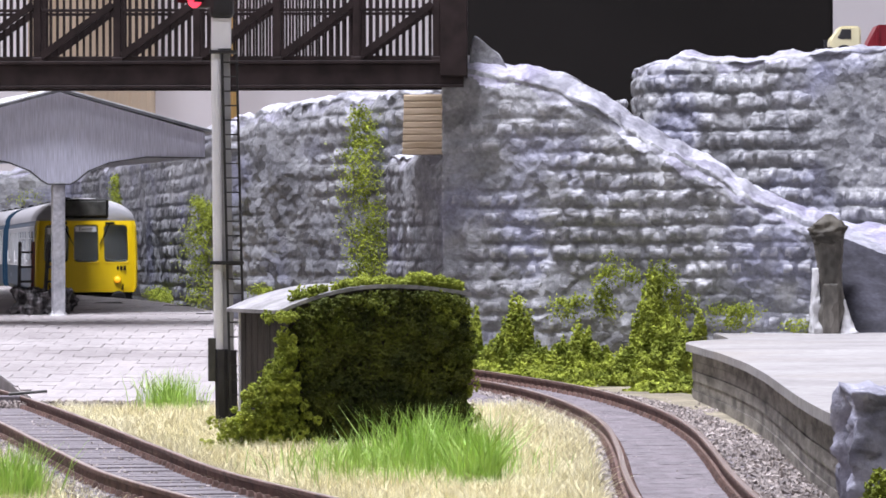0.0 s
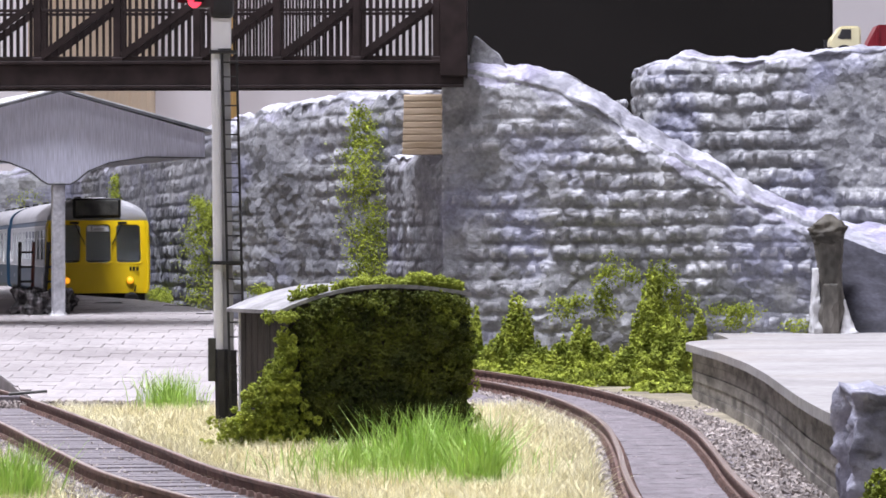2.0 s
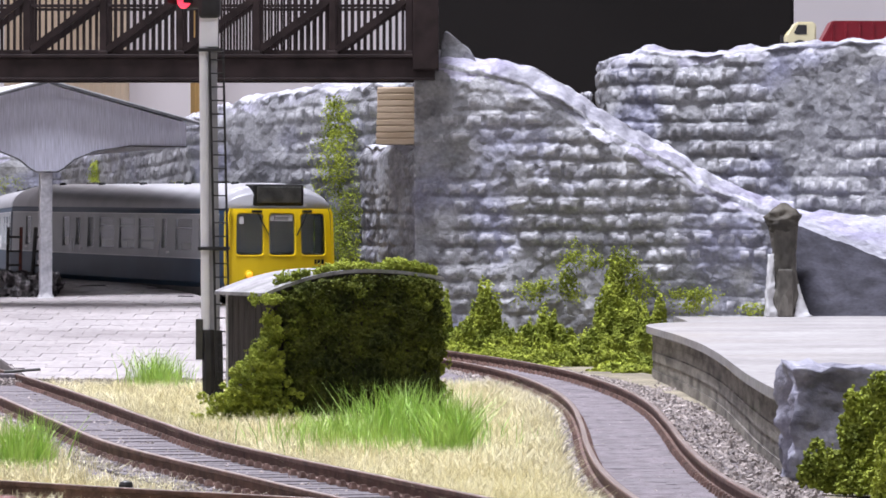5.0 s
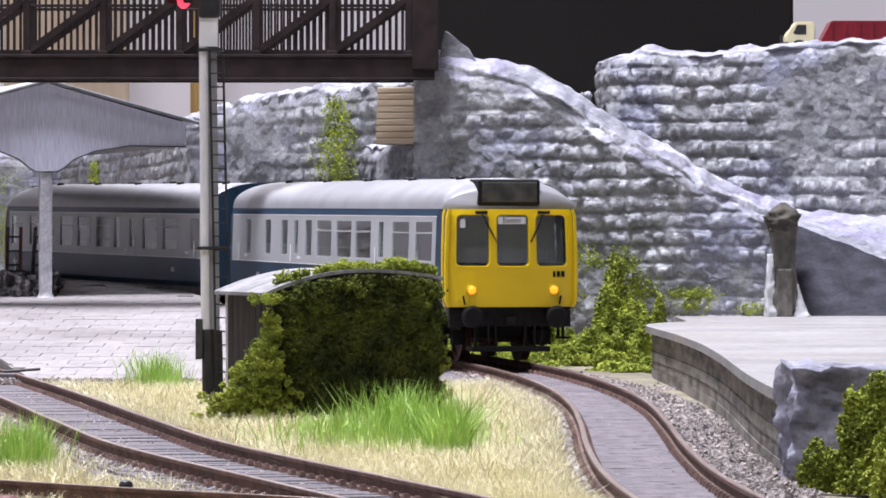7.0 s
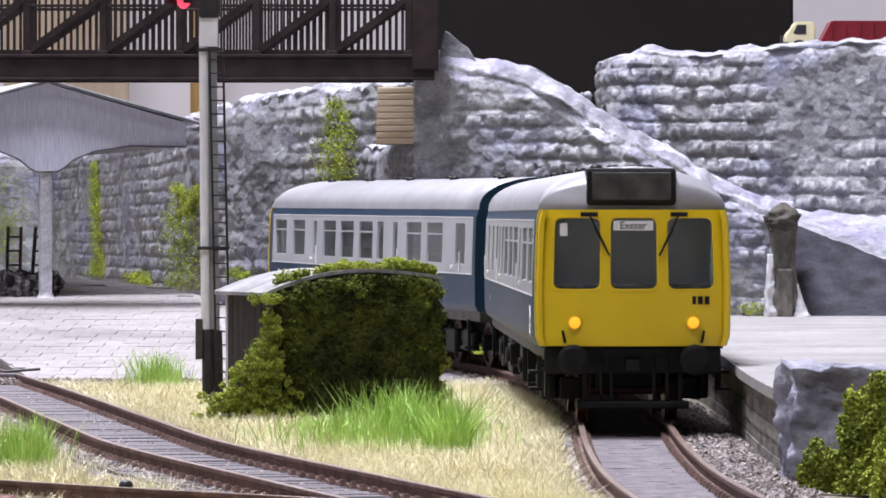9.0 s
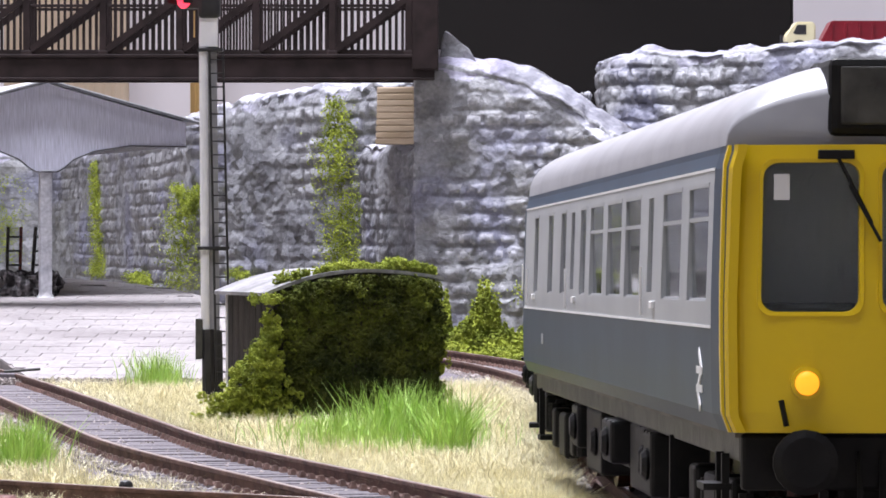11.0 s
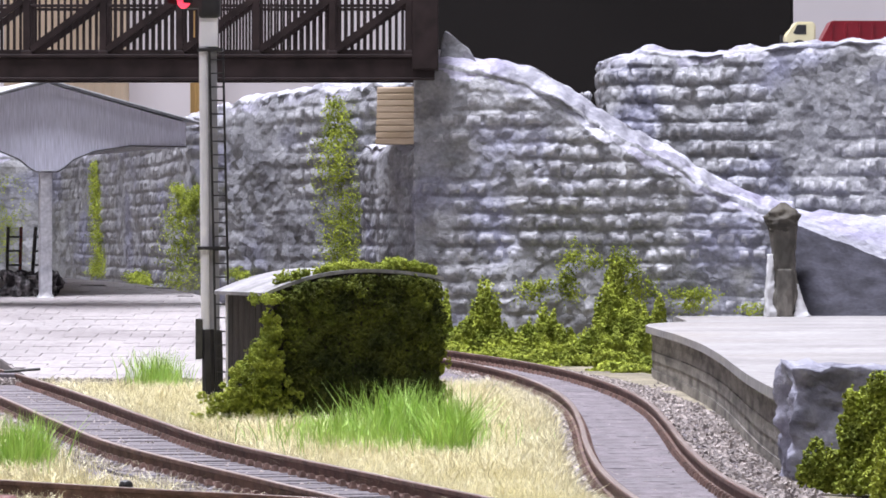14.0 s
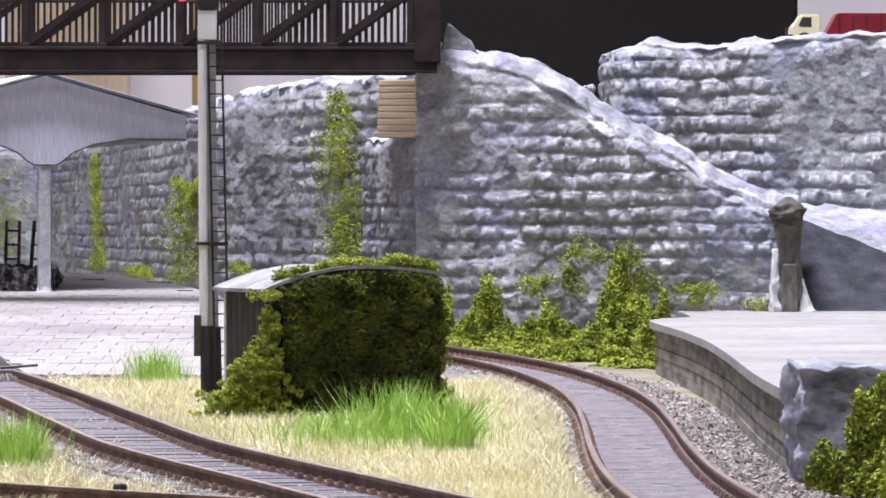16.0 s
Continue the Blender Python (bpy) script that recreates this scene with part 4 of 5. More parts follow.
c = np.stack([u * W, -0.8 - np.abs(rng.normal(0, 0.7, n)), 0.5 + v * (arch(u * W) - 2.0)], 1)
c = c[lumpy(c, 5.0) > -0.25]
# bunches near the top and left corner get the lit tone, the rest shade
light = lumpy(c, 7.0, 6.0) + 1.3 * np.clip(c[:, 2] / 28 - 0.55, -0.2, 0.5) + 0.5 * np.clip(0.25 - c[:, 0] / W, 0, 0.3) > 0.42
for pick, material, label in ((~light, FOLIAGE_SHADED, "green foam ivy bunches with shade in their colour"), (light, FOLIAGE_HALF_SHADED, "green foam ivy bunches coloured as half lit")):
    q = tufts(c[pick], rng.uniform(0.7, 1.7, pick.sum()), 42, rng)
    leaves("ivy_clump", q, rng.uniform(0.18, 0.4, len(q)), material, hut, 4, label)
# ragged growth at the corner, over the roof edge and heaped at the far eave
skz = np.abs(rng.normal(0, 10.5, 430)) - 1
sk = np.stack([rng.normal(-1.3, 1.1, 430) * (1.0 + np.clip(18 - skz, 0, 18) * 0.2), rng.uniform(-5, 3, 430), np.minimum(skz, 25)], 1)
tt = np.r_[rng.uniform(0.04, 0.6, 70), rng.uniform(0.72, 1.03, 60), rng.uniform(0.5, 0.8, 14)]
crest = np.stack([tt * W, rng.uniform(0.0, 5.0, len(tt)), arch(tt * W) + np.abs(rng.normal(0.2, 0.45, len(tt))) + 0.5 * (tt > 0.72)], 1)
eave = np.stack([rng.normal(W + 1.2, 0.6, 60), rng.uniform(-1, 8, 60), rng.uniform(0, 1, 60) ** 1.5 * 26], 1)
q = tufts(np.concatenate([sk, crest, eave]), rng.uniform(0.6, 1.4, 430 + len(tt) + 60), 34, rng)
# the fringe keeps the brightest green, as where light catches it
leaves("ivy_fringe", q, rng.uniform(0.18, 0.4, len(q)), FOLIAGE, hut, 5, "green foam ivy fringe coloured as lit")


# ---- two-car diesel railcar ----
CAR = 267.0
H = CAR / 2
WINDOWS = [(13.5, 30.5), (40, 57.5), (83, 100.5), (107, 124.5), (131.5, 149), (154.5, 162.5), (190, 207.5), (214, 231.5), (245.5, 256)]
DOORS = [(69.5, 74), (174, 179.5)]
WINDOWS_B = [(13.5, 31), (38, 56.5), (81, 99), (104, 122.5), (128.5, 147), (153.5, 162), (185.5, 194.5), (208.5, 217.5), (237, 245)]
DOORS_B = [(66.5, 72), (171.5, 177)]


def half_width(z):
    return 18.5 - 0.0022 * (z - 24) ** 2 - (0.35 if z > 39.5 else 0) - (0.6 if z < 16 else 0)


def railcar(name, label, windows, doors, group):
    th = thing(name, label, "railcar", group=group)
    holes = [(a, b, 26.3, 36.9) for a, b in windows] + [(a, b, 26.9, 36.6) for a, b in doors]
    for s in (-1, 1):
        us = [1.4, 2.0, 9.5, CAR - 3, CAR] + [q for hh in holes for q in hh[:2]] + list(np.linspace(20, CAR - 10, 14))
        zs = [14.7, 16.2, 19, 23.5, 24.0, 24.4, 26.3, 26.9, 36.6, 36.9, 37.8, 38.2, 39.6, 40.2]
        bm = bmesh.new()
        pierced(bm, us, zs, lambda u, z: any(a < u < b and c < z < d for a, b, c, d in holes),
                lambda u, z, d: (H - u, s * (half_width(z) - d - (1.6 * max(0, (4 - u) / 4) ** 2)), z), 0.8,
                lambda u, z: 2 if u < 2.0 else 1 if 24.0 < z < 38.2 and 9.5 < u < CAR - 3 else 0)
        bmesh.ops.recalc_face_normals(bm, faces=bm.faces)
        wall_ob = part("side_panel", bm, [BLUE, PALE, YELLOW], th, "rail blue side with a pale grey window band")
        bm = bmesh.new()
        for a, b in ((23.85, 24.1), (38.1, 38.35)):
            box(bm, H - CAR + 3, H - 9.5, s * (half_width(a) + 0.02) - 0.05, s * (half_width(a) + 0.02) + 0.05, a, b)
        part("lining", bm, WHITE, wall_ob)
        for a, b, c, d in holes:
            w = half_width(31)
            bm = bmesh.new()
            y0, y1 = sorted((s * (w - 0.55), s * (w - 0.4)))
            box(bm, H - b + 0.05, H - a - 0.05, y0, y1, c, d)
            p = part("pane", bm, GLASS, wall_ob)
            p.visible_shadow = False
            if b - a > 7:
                bm = bmesh.new()
                y0, y1 = sorted((s * (half_width(36.9) + 0.06), s * (w - 0.7)))
                for xx in (H - a, H - b):
                    box(bm, xx - 0.22, xx + 0.22, y0, y1, c - 0.2, d + 0.2)
                for zz in (c, d):
                    box(bm, H - b, H - a, y0, y1, zz - 0.2, zz + 0.2)
                if b - a > 12:
                    box(bm, H - b, H - a, y0, y1, 33.6, 34.0)
                part("window_frame", bm, PALE, wall_ob, "pale grey window frame")
        for a, b in doors + [(CAR - 22, CAR - 17)]:
            w = half_width(25)
            bm = bmesh.new()
            box(bm, H - a + 0.6, H - a + 3.4, s * w - 0.35, s * w + 0.35, 25.2, 26.0, 0.1)
            bar(bm, (H - b - 2.0, s * (w + 0.4), 24.5), (H - b - 2.0, s * (w + 0.4), 29.5), 0.35, n=6)
            part("door_handle", bm, WHITE, wall_ob, "pale door handle")
    # driving end
    def nose(u, z, d):
        return (H - d - 2.6 * (abs(u) / 18.3) ** 2.6 - 0.0035 * max(0, z - 24) ** 2, u * (half_width(z) / 18.5), z)
    fw = [(-14.9, -6.3), (-4.3, 4.4), (6.5, 15.1)]
    us = list(np.linspace(-18.4, 18.4, 19)) + [q for w in fw for q in w]
    zs = [14.7, 16.5, 19, 22, 25.4, 28, 31, 34, 37, 38.6, 40.2]
    r = 1.3
    fz0, fz1 = 25.4, 38.6
    bm = bmesh.new()
    pierced(bm, us + [q for a, b in fw for q in (a + r, b - r)], zs + [fz0 + r, fz1 - r],
            lambda u, z: any(a < u < b and fz0 < z < fz1 for a, b in fw), nose, 1.0, lambda u, z: 0)
    bmesh.ops.recalc_face_normals(bm, faces=bm.faces)
    face = part("cab_front", bm, YELLOW, th, "bright yellow cab front with three windows", smooth=False)
    for a, b in fw:
        bm = bmesh.new()
        n = 8
        g = [[bm.verts.new(nose(a + (b - a) * i / n, fz0 + (fz1 - fz0) * j, 0.7)) for i in range(n + 1)] for j in (0, 1)]
        for i in range(n):
            bm.faces.new([g[0][i], g[0][i + 1], g[1][i + 1], g[1][i]])
        bmesh.ops.solidify(bm, geom=list(bm.faces), thickness=0.15)
        p = part("pane", bm, GLASS, face)
        p.visible_shadow = False
        bm = bmesh.new()
        loop = []
        for cx, cz, a0 in ((b - r, fz1 - r, 0), (a + r, fz1 - r, 90), (a + r, fz0 + r, 180), (b - r, fz0 + r, 270)):
            for k in range(5):
                an = radians(a0 + k * 22.5)
                loop.append((cx + r * math.cos(an), cz + r * math.sin(an)))
        outer = [bm.verts.new(nose(u + (0.35 if u > (a + b) / 2 else -0.35), z + (0.35 if z > 32 else -0.35), -0.22)) for u, z in loop]
        inner_ = [bm.verts.new(nose(u, z, -0.1)) for u, z in loop]
        deep = [bm.verts.new(nose(u, z, 0.8)) for u, z in loop]
        low_ = [bm.verts.new(nose(u + (0.35 if u > (a + b) / 2 else -0.35), z + (0.35 if z > 32 else -0.35), 0.2)) for u, z in loop]
        m_ = len(loop)
        for ra, rb in ((low_, outer), (outer, inner_), (inner_, deep)):
            for k in range(m_):
                bm.faces.new([ra[k], ra[(k + 1) % m_], rb[(k + 1) % m_], rb[k]])
        for ci, (cu, cz) in enumerate(((b, fz1), (a, fz1), (a, fz0), (b, fz0))):
            cv = bm.verts.new(nose(cu, cz, 0.1))
            for k in range(4):
                bm.faces.new([cv, inner_[ci * 5 + k], inner_[ci * 5 + k + 1]])
        bmesh.ops.recalc_face_normals(bm, faces=bm.faces)
        part("window_surround", bm, YELLOW, face)
    for u in (-11.0, 11.2):
        c = nose(u, 19.1, 0)
        bm = bmesh.new()
        lathe(bm, [(1.45, -0.4), (1.45, 0.5), (1.15, 0.6)], 18, pose(c[0], c[1], c[2], 0, 90, 0))
        lampb = part("lamp_bezel", bm, YELLOW, face)
        bm = bmesh.new()
        lathe(bm, [(1.1, 0.4), (1.05, 0.75), (0.5, 0.95)], 18, pose(c[0], c[1], c[2], 0, 90, 0))
        part("headlamp", bm, LAMP_ORANGE, lampb, "lit orange headlamp", smooth=True)
    for u, tilt in ((-8.5, 1), (8.8, -1)):
        bm = bmesh.new()
        p, q = nose(u, 39.3, -0.5), nose(u + tilt * 3.2, 33.2, -0.6)
        bar(bm, p, q, 0.35, n=6)
        bar(bm, nose(u + tilt * 1.2, 36.6, -0.6), nose(u + tilt * 4.0, 31.6, -0.6), 0.5, 0.3)
        box(bm, p[0] - 0.6, p[0] + 0.3, p[1] - 1.6, p[1] + 1.6, 38.9, 39.7, 0.1)
        part("wiper", bm, BLACK, face, "black wiper")
    for u in (-13.3, 13.3):
        bm = bmesh.new()
        bar(bm, nose(u, 15.3, -0.6), nose(u, 17.6, -0.6), 0.5, n=6)
        part("lamp_iron", bm, BLACK, face)
    bm = bmesh.new()
    c = nose(0, 37.2, 0.45)
    box(bm, c[0] - 0.05, c[0] + 0.1, -3.7, 3.7, 36.3, 38.1)
    blind = part("destination_blind", bm, WHITE, face, "white destination blind")
    if doors is DOORS_B:
        tx = bpy.data.curves.new("lettering", "FONT")
        tx.body, tx.size, tx.align_x, tx.align_y, tx.extrude = "Exeter", 1.9 * MM, "CENTER", "CENTER", 0.00004
        tx.materials.append(BLACK)
        ob = new("lettering", tx)
        ob.parent = blind
        ob.matrix_basis = Matrix.Translation(((c[0] + 0.16) * MM, 0, 37.2 * MM)) @ pose(0, 0, 0, 90, 0, 90)
    c = nose(11.6, 23.2, -0.03)
    bm = bmesh.new()
    for k in range(4):
        box(bm, c[0] - 0.1, c[0] + 0.05, 9.6 + k * 1.25, 10.5 + k * 1.25, 22.5, 24.0)
    part("number_bars", bm, BLACK, face, "small black number bars")
    bm = bmesh.new()
    c = nose(-13.2, 36.5, 0.5)
    box(bm, c[0] - 0.05, c[0] + 0.1, c[1] - 0.7, c[1] + 0.7, 35.3, 37.6)
    part("window_notice", bm, WHITE, face, "small white notice")
    # roof
    prof = [(half_width(40.2) * math.cos(radians(a)), 40.2 + 8.2 * math.sin(radians(a)) ** 0.85) for a in np.linspace(0, 180, 25)]
    xs = list(np.linspace(-H, H - 16, 12)) + [H - 12, H - 9, H - 6.5, H - 4.5, H - 3.0]
    bm = bmesh.new()
    rings = []
    for x in xs:
        k = max(0, (x - (H - 11)) / 8) ** 2
        rings.append([bm.verts.new((x - 1.3 * (abs(y) / 18) ** 2.6 * (1 if x > H - 6 else 0), y, 40.2 + (z - 40.2) * (1 - 0.4 * k))) for y, z in prof])
    for a, b in zip(rings, rings[1:]):
        for i in range(len(prof) - 1):
            bm.faces.new([a[i], b[i], b[i + 1], a[i + 1]])
    bm.faces.new(rings[0])
    bm.faces.new(rings[-1][::-1])
    bmesh.ops.recalc_face_normals(bm, faces=bm.faces)
    roof = part("roof", bm, ROOFGREY, th, "grey ribbed roof", smooth=True)
    bm = bmesh.new()
    box(bm, H - 13, H - 2.7, -8.6, 8.2, 41.0, 48.0, 0.7)
    hb = part("headcode_box", bm, BLACK, roof, "black roof headcode box")
    bm = bmesh.new()
    box(bm, H - 3.0, H - 2.5, -7.6, 7.2, 42.0, 47.2, 0.2)
    part("headcode_glass", bm, GREYMETAL, hb)
    for k in range(9):
        bm = bmesh.new()
        x = H - 34 - k * 26
        for y in ((0,) if k % 2 else (-5, 5)):
            z = 40.2 + 8.2 * math.sin(math.acos(abs(y) / 18)) ** 0.85
            lathe(bm, [(1.3, z - 0.5), (1.3, z + 0.4), (0.9, z + 0.8)], 10, pose(x, y, 0))
        part("roof_ventilator", bm, BLACK, roof)
    # inner end with gangway
    bm = bmesh.new()
    prism(bm, [(-17.6, 14.7), (17.6, 14.7)] + [(y * 0.99, z) for y, z in prof], -H - 0.1, -H + 1.0, axis="x")
    bmesh.ops.recalc_face_normals(bm, faces=bm.faces)
    end = part("inner_end", bm, BLUE, th, "dark blue flat coach end")
    bm = bmesh.new()
    box(bm, -H - 11, -H - 0.1, -6.2, 6.2, 13.5, 44, 0.8)
    part("gangway", bm, BLACK, end, "black gangway bellows")
    bm = bmesh.new()
    bar(bm, (-H - 0.6, 9, 45.8), (-H + 12, 11, 45.8), 0.6, n=6)
    bar(bm, (-H - 0.6, -9, 45.8), (-H + 12, -11, 45.8), 0.6, n=6)
    part("end_rail", bm, BLACK, end)
    # floor, seats
    bm = bmesh.new()
    box(bm, -H + 1, H - 3.2, -17, 17, 14.2, 16.0)
    part("floor_pan", bm, INSIDE, th)
    bm = bmesh.new()
    for x in (H - 34, H - 74, H - 178):
        box(bm, x, x + 0.8, -16.5, 16.5, 16, 40)
    part("bulkhead", bm, INSIDE, th)
    bm = bmesh.new()
    box(bm, H - 13, H - 12.2, -16.2, 16.2, 16, 39.5)
    part("cab_partition", bm, WHITE, th)
    bm = bmesh.new()
    box(bm, H - 8, H - 3.6, -15, 15, 22, 26.2, 0.5)
    part("driver_desk", bm, GREYMETAL, th)
    for k in range(14):
        for s in (-1, 1):
            bm = bmesh.new()
            x = H - 44 - k * 16
            box(bm, x - 2, x + 2, s * 9.5 - 5.6, s * 9.5 + 5.6, 16, 20.5, 0.6)
            box(bm, x - 0.9, x + 0.9, s * 9.5 - 5.6, s * 9.5 + 5.6, 20, 29, 0.7)
            part("seat", bm, SEAT, th)
    # underframe
    bm = bmesh.new()
    box(bm, -H + 2, H - 3.5, -16.6, 16.6, 12.0, 14.6, 0.3)
    part("solebar", bm, GREYMETAL, th, "dirty grey solebar")
    rr = random.Random(4)
    for x, w, hh, y in ((30, 26, 7.5, 13), (-4, 18, 6, 12), (-34, 22, 8, 13), (8, 12, 5, 15), (48, 8, 7, 14), (-52, 9, 5.5, 14)):
        for s in (-1, 1):
            bm = bmesh.new()
            box(bm, x - w / 2, x + w / 2, s * y - 3.2, s * y + 3.2, 12 - hh, 12, 0.5)
            for q in range(3):
                bar(bm, (x - w / 2 + w * q / 2.2, s * (y + 2.9), 12), (x - w / 2 + w * q / 2.2, s * (y + 2.9), 12 - hh * 0.8), 0.5)
            lathe(bm, [(1.6, 0), (1.8, 0.4), (1.2, 0.9)], 12, pose(x + w * 0.2, s * (y + 3.1), 12 - hh * 0.5, -90 * s, 0, 0))
            part("equipment_box", bm, rr.choice([BLACK, BLACK, GREYMETAL]), th)
    for bx in (H - 38, -H + 38):
        bm = bmesh.new()
        box(bm, bx - 13, bx + 13, -4, 4, 5, 10, 0.5)
        box(bm, bx - 24, bx + 24, -6.3, 6.3, 6.2, 10.8, 0.5)
        for s in (-1, 1):
            box(bm, bx - 21, bx + 21, s * 13.2 - 0.9, s * 13.2 + 0.9, 6.2, 9.2, 0.4)
            for wx in (-16.5, 16.5):
                box(bm, bx + wx - 2.6, bx + wx + 2.6, s * 14.2 - 1.4, s * 14.2 + 1.4, 4.2, 9.8, 0.5)
                for q in (-4.6, 4.6):
                    bar(bm, (bx + wx + q, s * 14.2, 4.4), (bx + wx + q, s * 14.2, 8.6), 2.0, n=8)
            box(bm, bx - 5, bx + 5, s * 14.4 - 1.2, s * 14.4 + 1.2, 3.4, 9.6, 0.5)
            for q in (-24, 24):
                box(bm, bx + q - 1, bx + q + 1, s * 11 - 2, s * 11 + 2, 4.4, 8.4, 0.3)
            box(bm, bx - 27, bx - 22, s * 16.6 - 0.5, s * 16.6 + 1.6, 5.0, 5.7)
            box(bm, bx - 25, bx - 24.2, s * 16.6 - 0.4, s * 16.6 + 0.4, 5, 12.4)
        bogie = part("bogie", bm, BLACK, th, "dirty dark bogie frame")
        for wx in (-16.5, 16.5):
            bm = bmesh.new()
            for s in (-1, 1):
                lathe(bm, [(6.3, 0), (6.3, 0.5), (5.7, 0.7), (5.7, 2.4), (4.6, 2.5), (4.2, 1.9), (1.4, 1.9), (1.2, 2.6), (0.3, 2.7)], 24, pose(bx + wx, s * 7.1, 5.75, -90 * s, 0, 0))
            bar(bm, (bx + wx, -7, 5.75), (bx + wx, 7, 5.75), 1.8, n=8)
            part("wheelset", bm, WHEEL, bogie, "brown steel wheelset")
    # buffers and pipes
    bm = bmesh.new()
    box(bm, H - 4, H - 2.6, -16.5, 16.5, 9.5, 14.6, 0.4)
    beam = part("buffer_beam", bm, BLACK, th)
    for y in (-11.4, 11.4):
        bm = bmesh.new()
        lathe(bm, [(1.5, -3), (1.5, 2.0), (1.0, 2.1), (1.0, 4.2), (2.9, 4.4), (2.9, 4.9), (2.2, 5.2)], 18, pose(H - 2.6, y, 12.2, 0, 90, 0))
        part("buffer", bm, BLACK, beam, smooth=False)
    for y, z in ((-6, 6), (-4, 5), (4, 6), (6.5, 5)):
        bm = bmesh.new()
        bar(bm, (H - 2.4, y, 13), (H - 1.8, y, z), 0.6, n=6)
        bar(bm, (H - 1.8, y, z), (H - 3, y + 0.6, z - 2), 0.6, n=6)
        part("brake_pipe", bm, BLACK, beam)
    bm = bmesh.new()
    box(bm, H - 4, H - 1.2, -1.4, 1.4, 9.8, 12.2, 0.3)
    part("coupling", bm, BLACK, beam)
    bm = bmesh.new()
    box(bm, H - 8, H - 1, -10.5, 10.5, 3.0, 4.4, 0.3)
    bar(bm, (H - 4, -9, 4), (H - 4, -9, 11), 0.8)
    bar(bm, (H - 4, 9, 4), (H - 4, 9, 11), 0.8)
    part("guard_iron", bm, BLACK, beam)
    for s in (-1, 1):
        bm = bmesh.new()
        for z in (6.0, 9.2):
            box(bm, H - 17, H - 11, min(s * 16.4, s * 19), max(s * 16.4, s * 19), z, z + 0.6)
        for xx in (H - 16.6, H - 12):
            box(bm, xx, xx + 0.7, min(s * 16.6, s * 17.3), max(s * 16.6, s * 17.3), 6.0, 12.5)
        part("cab_step", bm, BLACK, th, "black cab step")
    # emblem: two interlocked arrows as plain bars
    for s in (-1, 1):
        bm = bmesh.new()
        w = half_width(19) + 0.06
        for dz in (-0.8, 0.9):
            bar(bm, (H - 21.5, s * w, 19 + dz), (H - 16.5, s * w, 19 + dz), 0.12, 0.7)
        bar(bm, (H - 20.8, s * w, 18.2), (H - 18.4, s * w, 16.4), 0.12, 0.8)
        bar(bm, (H - 20.2, s * w, 18.3), (H - 17.8, s * w, 19.8), 0.12, 0.8)
        bar(bm, (H - 19.6, s * w, 21.7), (H - 17.2, s * w, 19.9), 0.12, 0.8)
        part("emblem", bm, WHITE, th, "white twin-arrow emblem")
        bm = bmesh.new()
        box(bm, H - 228, H - 224.5, s * w - 0.05, s * w + 0.03, 19.2, 20.6)
        part("number_patch", bm, PALE, th)
    return th


front_car = railcar("railcar", "leading blue and grey diesel railcar with yellow cab front", WINDOWS_B, DOORS_B, "diesel railcars")
rear_car = railcar("railcar", "trailing blue and grey diesel railcar with yellow rear cab", WINDOWS, DOORS, "diesel railcars")


# ---- paving of the island platform: staggered slabs ----
def slab_corners(a0, a1, b0, b1, y0, y1):
    """A thin slab between two rows; a: its front edge in x, b: its rear edge."""
    v = []
    for dz in (-0.5, 0.0):
        for x, y in ((a0, y0), (a1, y0), (b1, y1), (b0, y1)):
            v.append((x, y, float(ramp_z(y)) + dz))
    return v


SLAB_F = [(3, 2, 1, 0), (4, 5, 6, 7), (0, 1, 5, 4), (1, 2, 6, 5), (2, 3, 7, 6), (3, 0, 4, 7)]
rest_v, rest_f, count = [], [], 0
rs = random.Random(9)
plat_l, plat_r = (lambda y: float(np.interp(y, ys, lx))), (lambda y: float(np.interp(y, ys, rx)))
row_y = float(ys[0])
row_i = 0
while row_y < 1880:
    y0, y1 = row_y, row_y + 12.0
    x = -430 + (4.7 if row_i % 2 else 0)
    while x < 20:
        a, b = x, x + 9.5
        x = b
        a0, a1 = max(a, plat_l(y0)), min(b, plat_r(y0))
        b0, b1 = max(a, plat_l(y1)), min(b, plat_r(y1))
        if a1 - a0 < 0.8 or b1 - b0 < 0.8:
            continue
        g = 0.1
        v = slab_corners(a0 + g, a1 - g, b0 + g, b1 - g, y0 + g, y1 - g)
        lift = rs.uniform(-0.05, 0.05)
        v = [(p, q, r + lift) for p, q, r in v]
        if count < 300 and y1 < 1560 and a > -150:
            raw("paving_slab", v, SLAB_F, SLAB, th2)
            count += 1
        else:
            k = len(rest_v)
            rest_v += v
            rest_f += [tuple(k + i for i in f) for f in SLAB_F]
    row_y += 12.0
    row_i += 1
tagged(raw("paving_rest", rest_v, rest_f, SLAB, th2), kind="stuff")

for k, (x, y, w, a) in enumerate(((-117, 1512, 9, -24), (-94, 1494, 10, -30), (-82.5, 1448, 5, -5))):
    bm = bmesh.new()
    box(bm, -w / 2, w / 2, -0.5, 0.5, -0.3, 0.12, 0.05, m=pose(x, y, float(ramp_z(y)) + 0.1, 2.0, 0, a))
    part("joint_strip", bm, LUGGAGE, th2, "dark open joint in the paving")

# ---- ballast stones ----
rng = np.random.default_rng(21)


def along(fx, fz, y0, y1, n, o0, o1, z, power=1.0):
    y = y0 + (y1 - y0) * rng.uniform(0, 1, n) ** power
    o = rng.uniform(o0, o1, n)
    return np.stack([fx(y) + o, y, fz(y) + z - np.clip(np.abs(o) - 17, 0, 9) * 0.12 + rng.uniform(-0.3, 0.3, n)], 1)


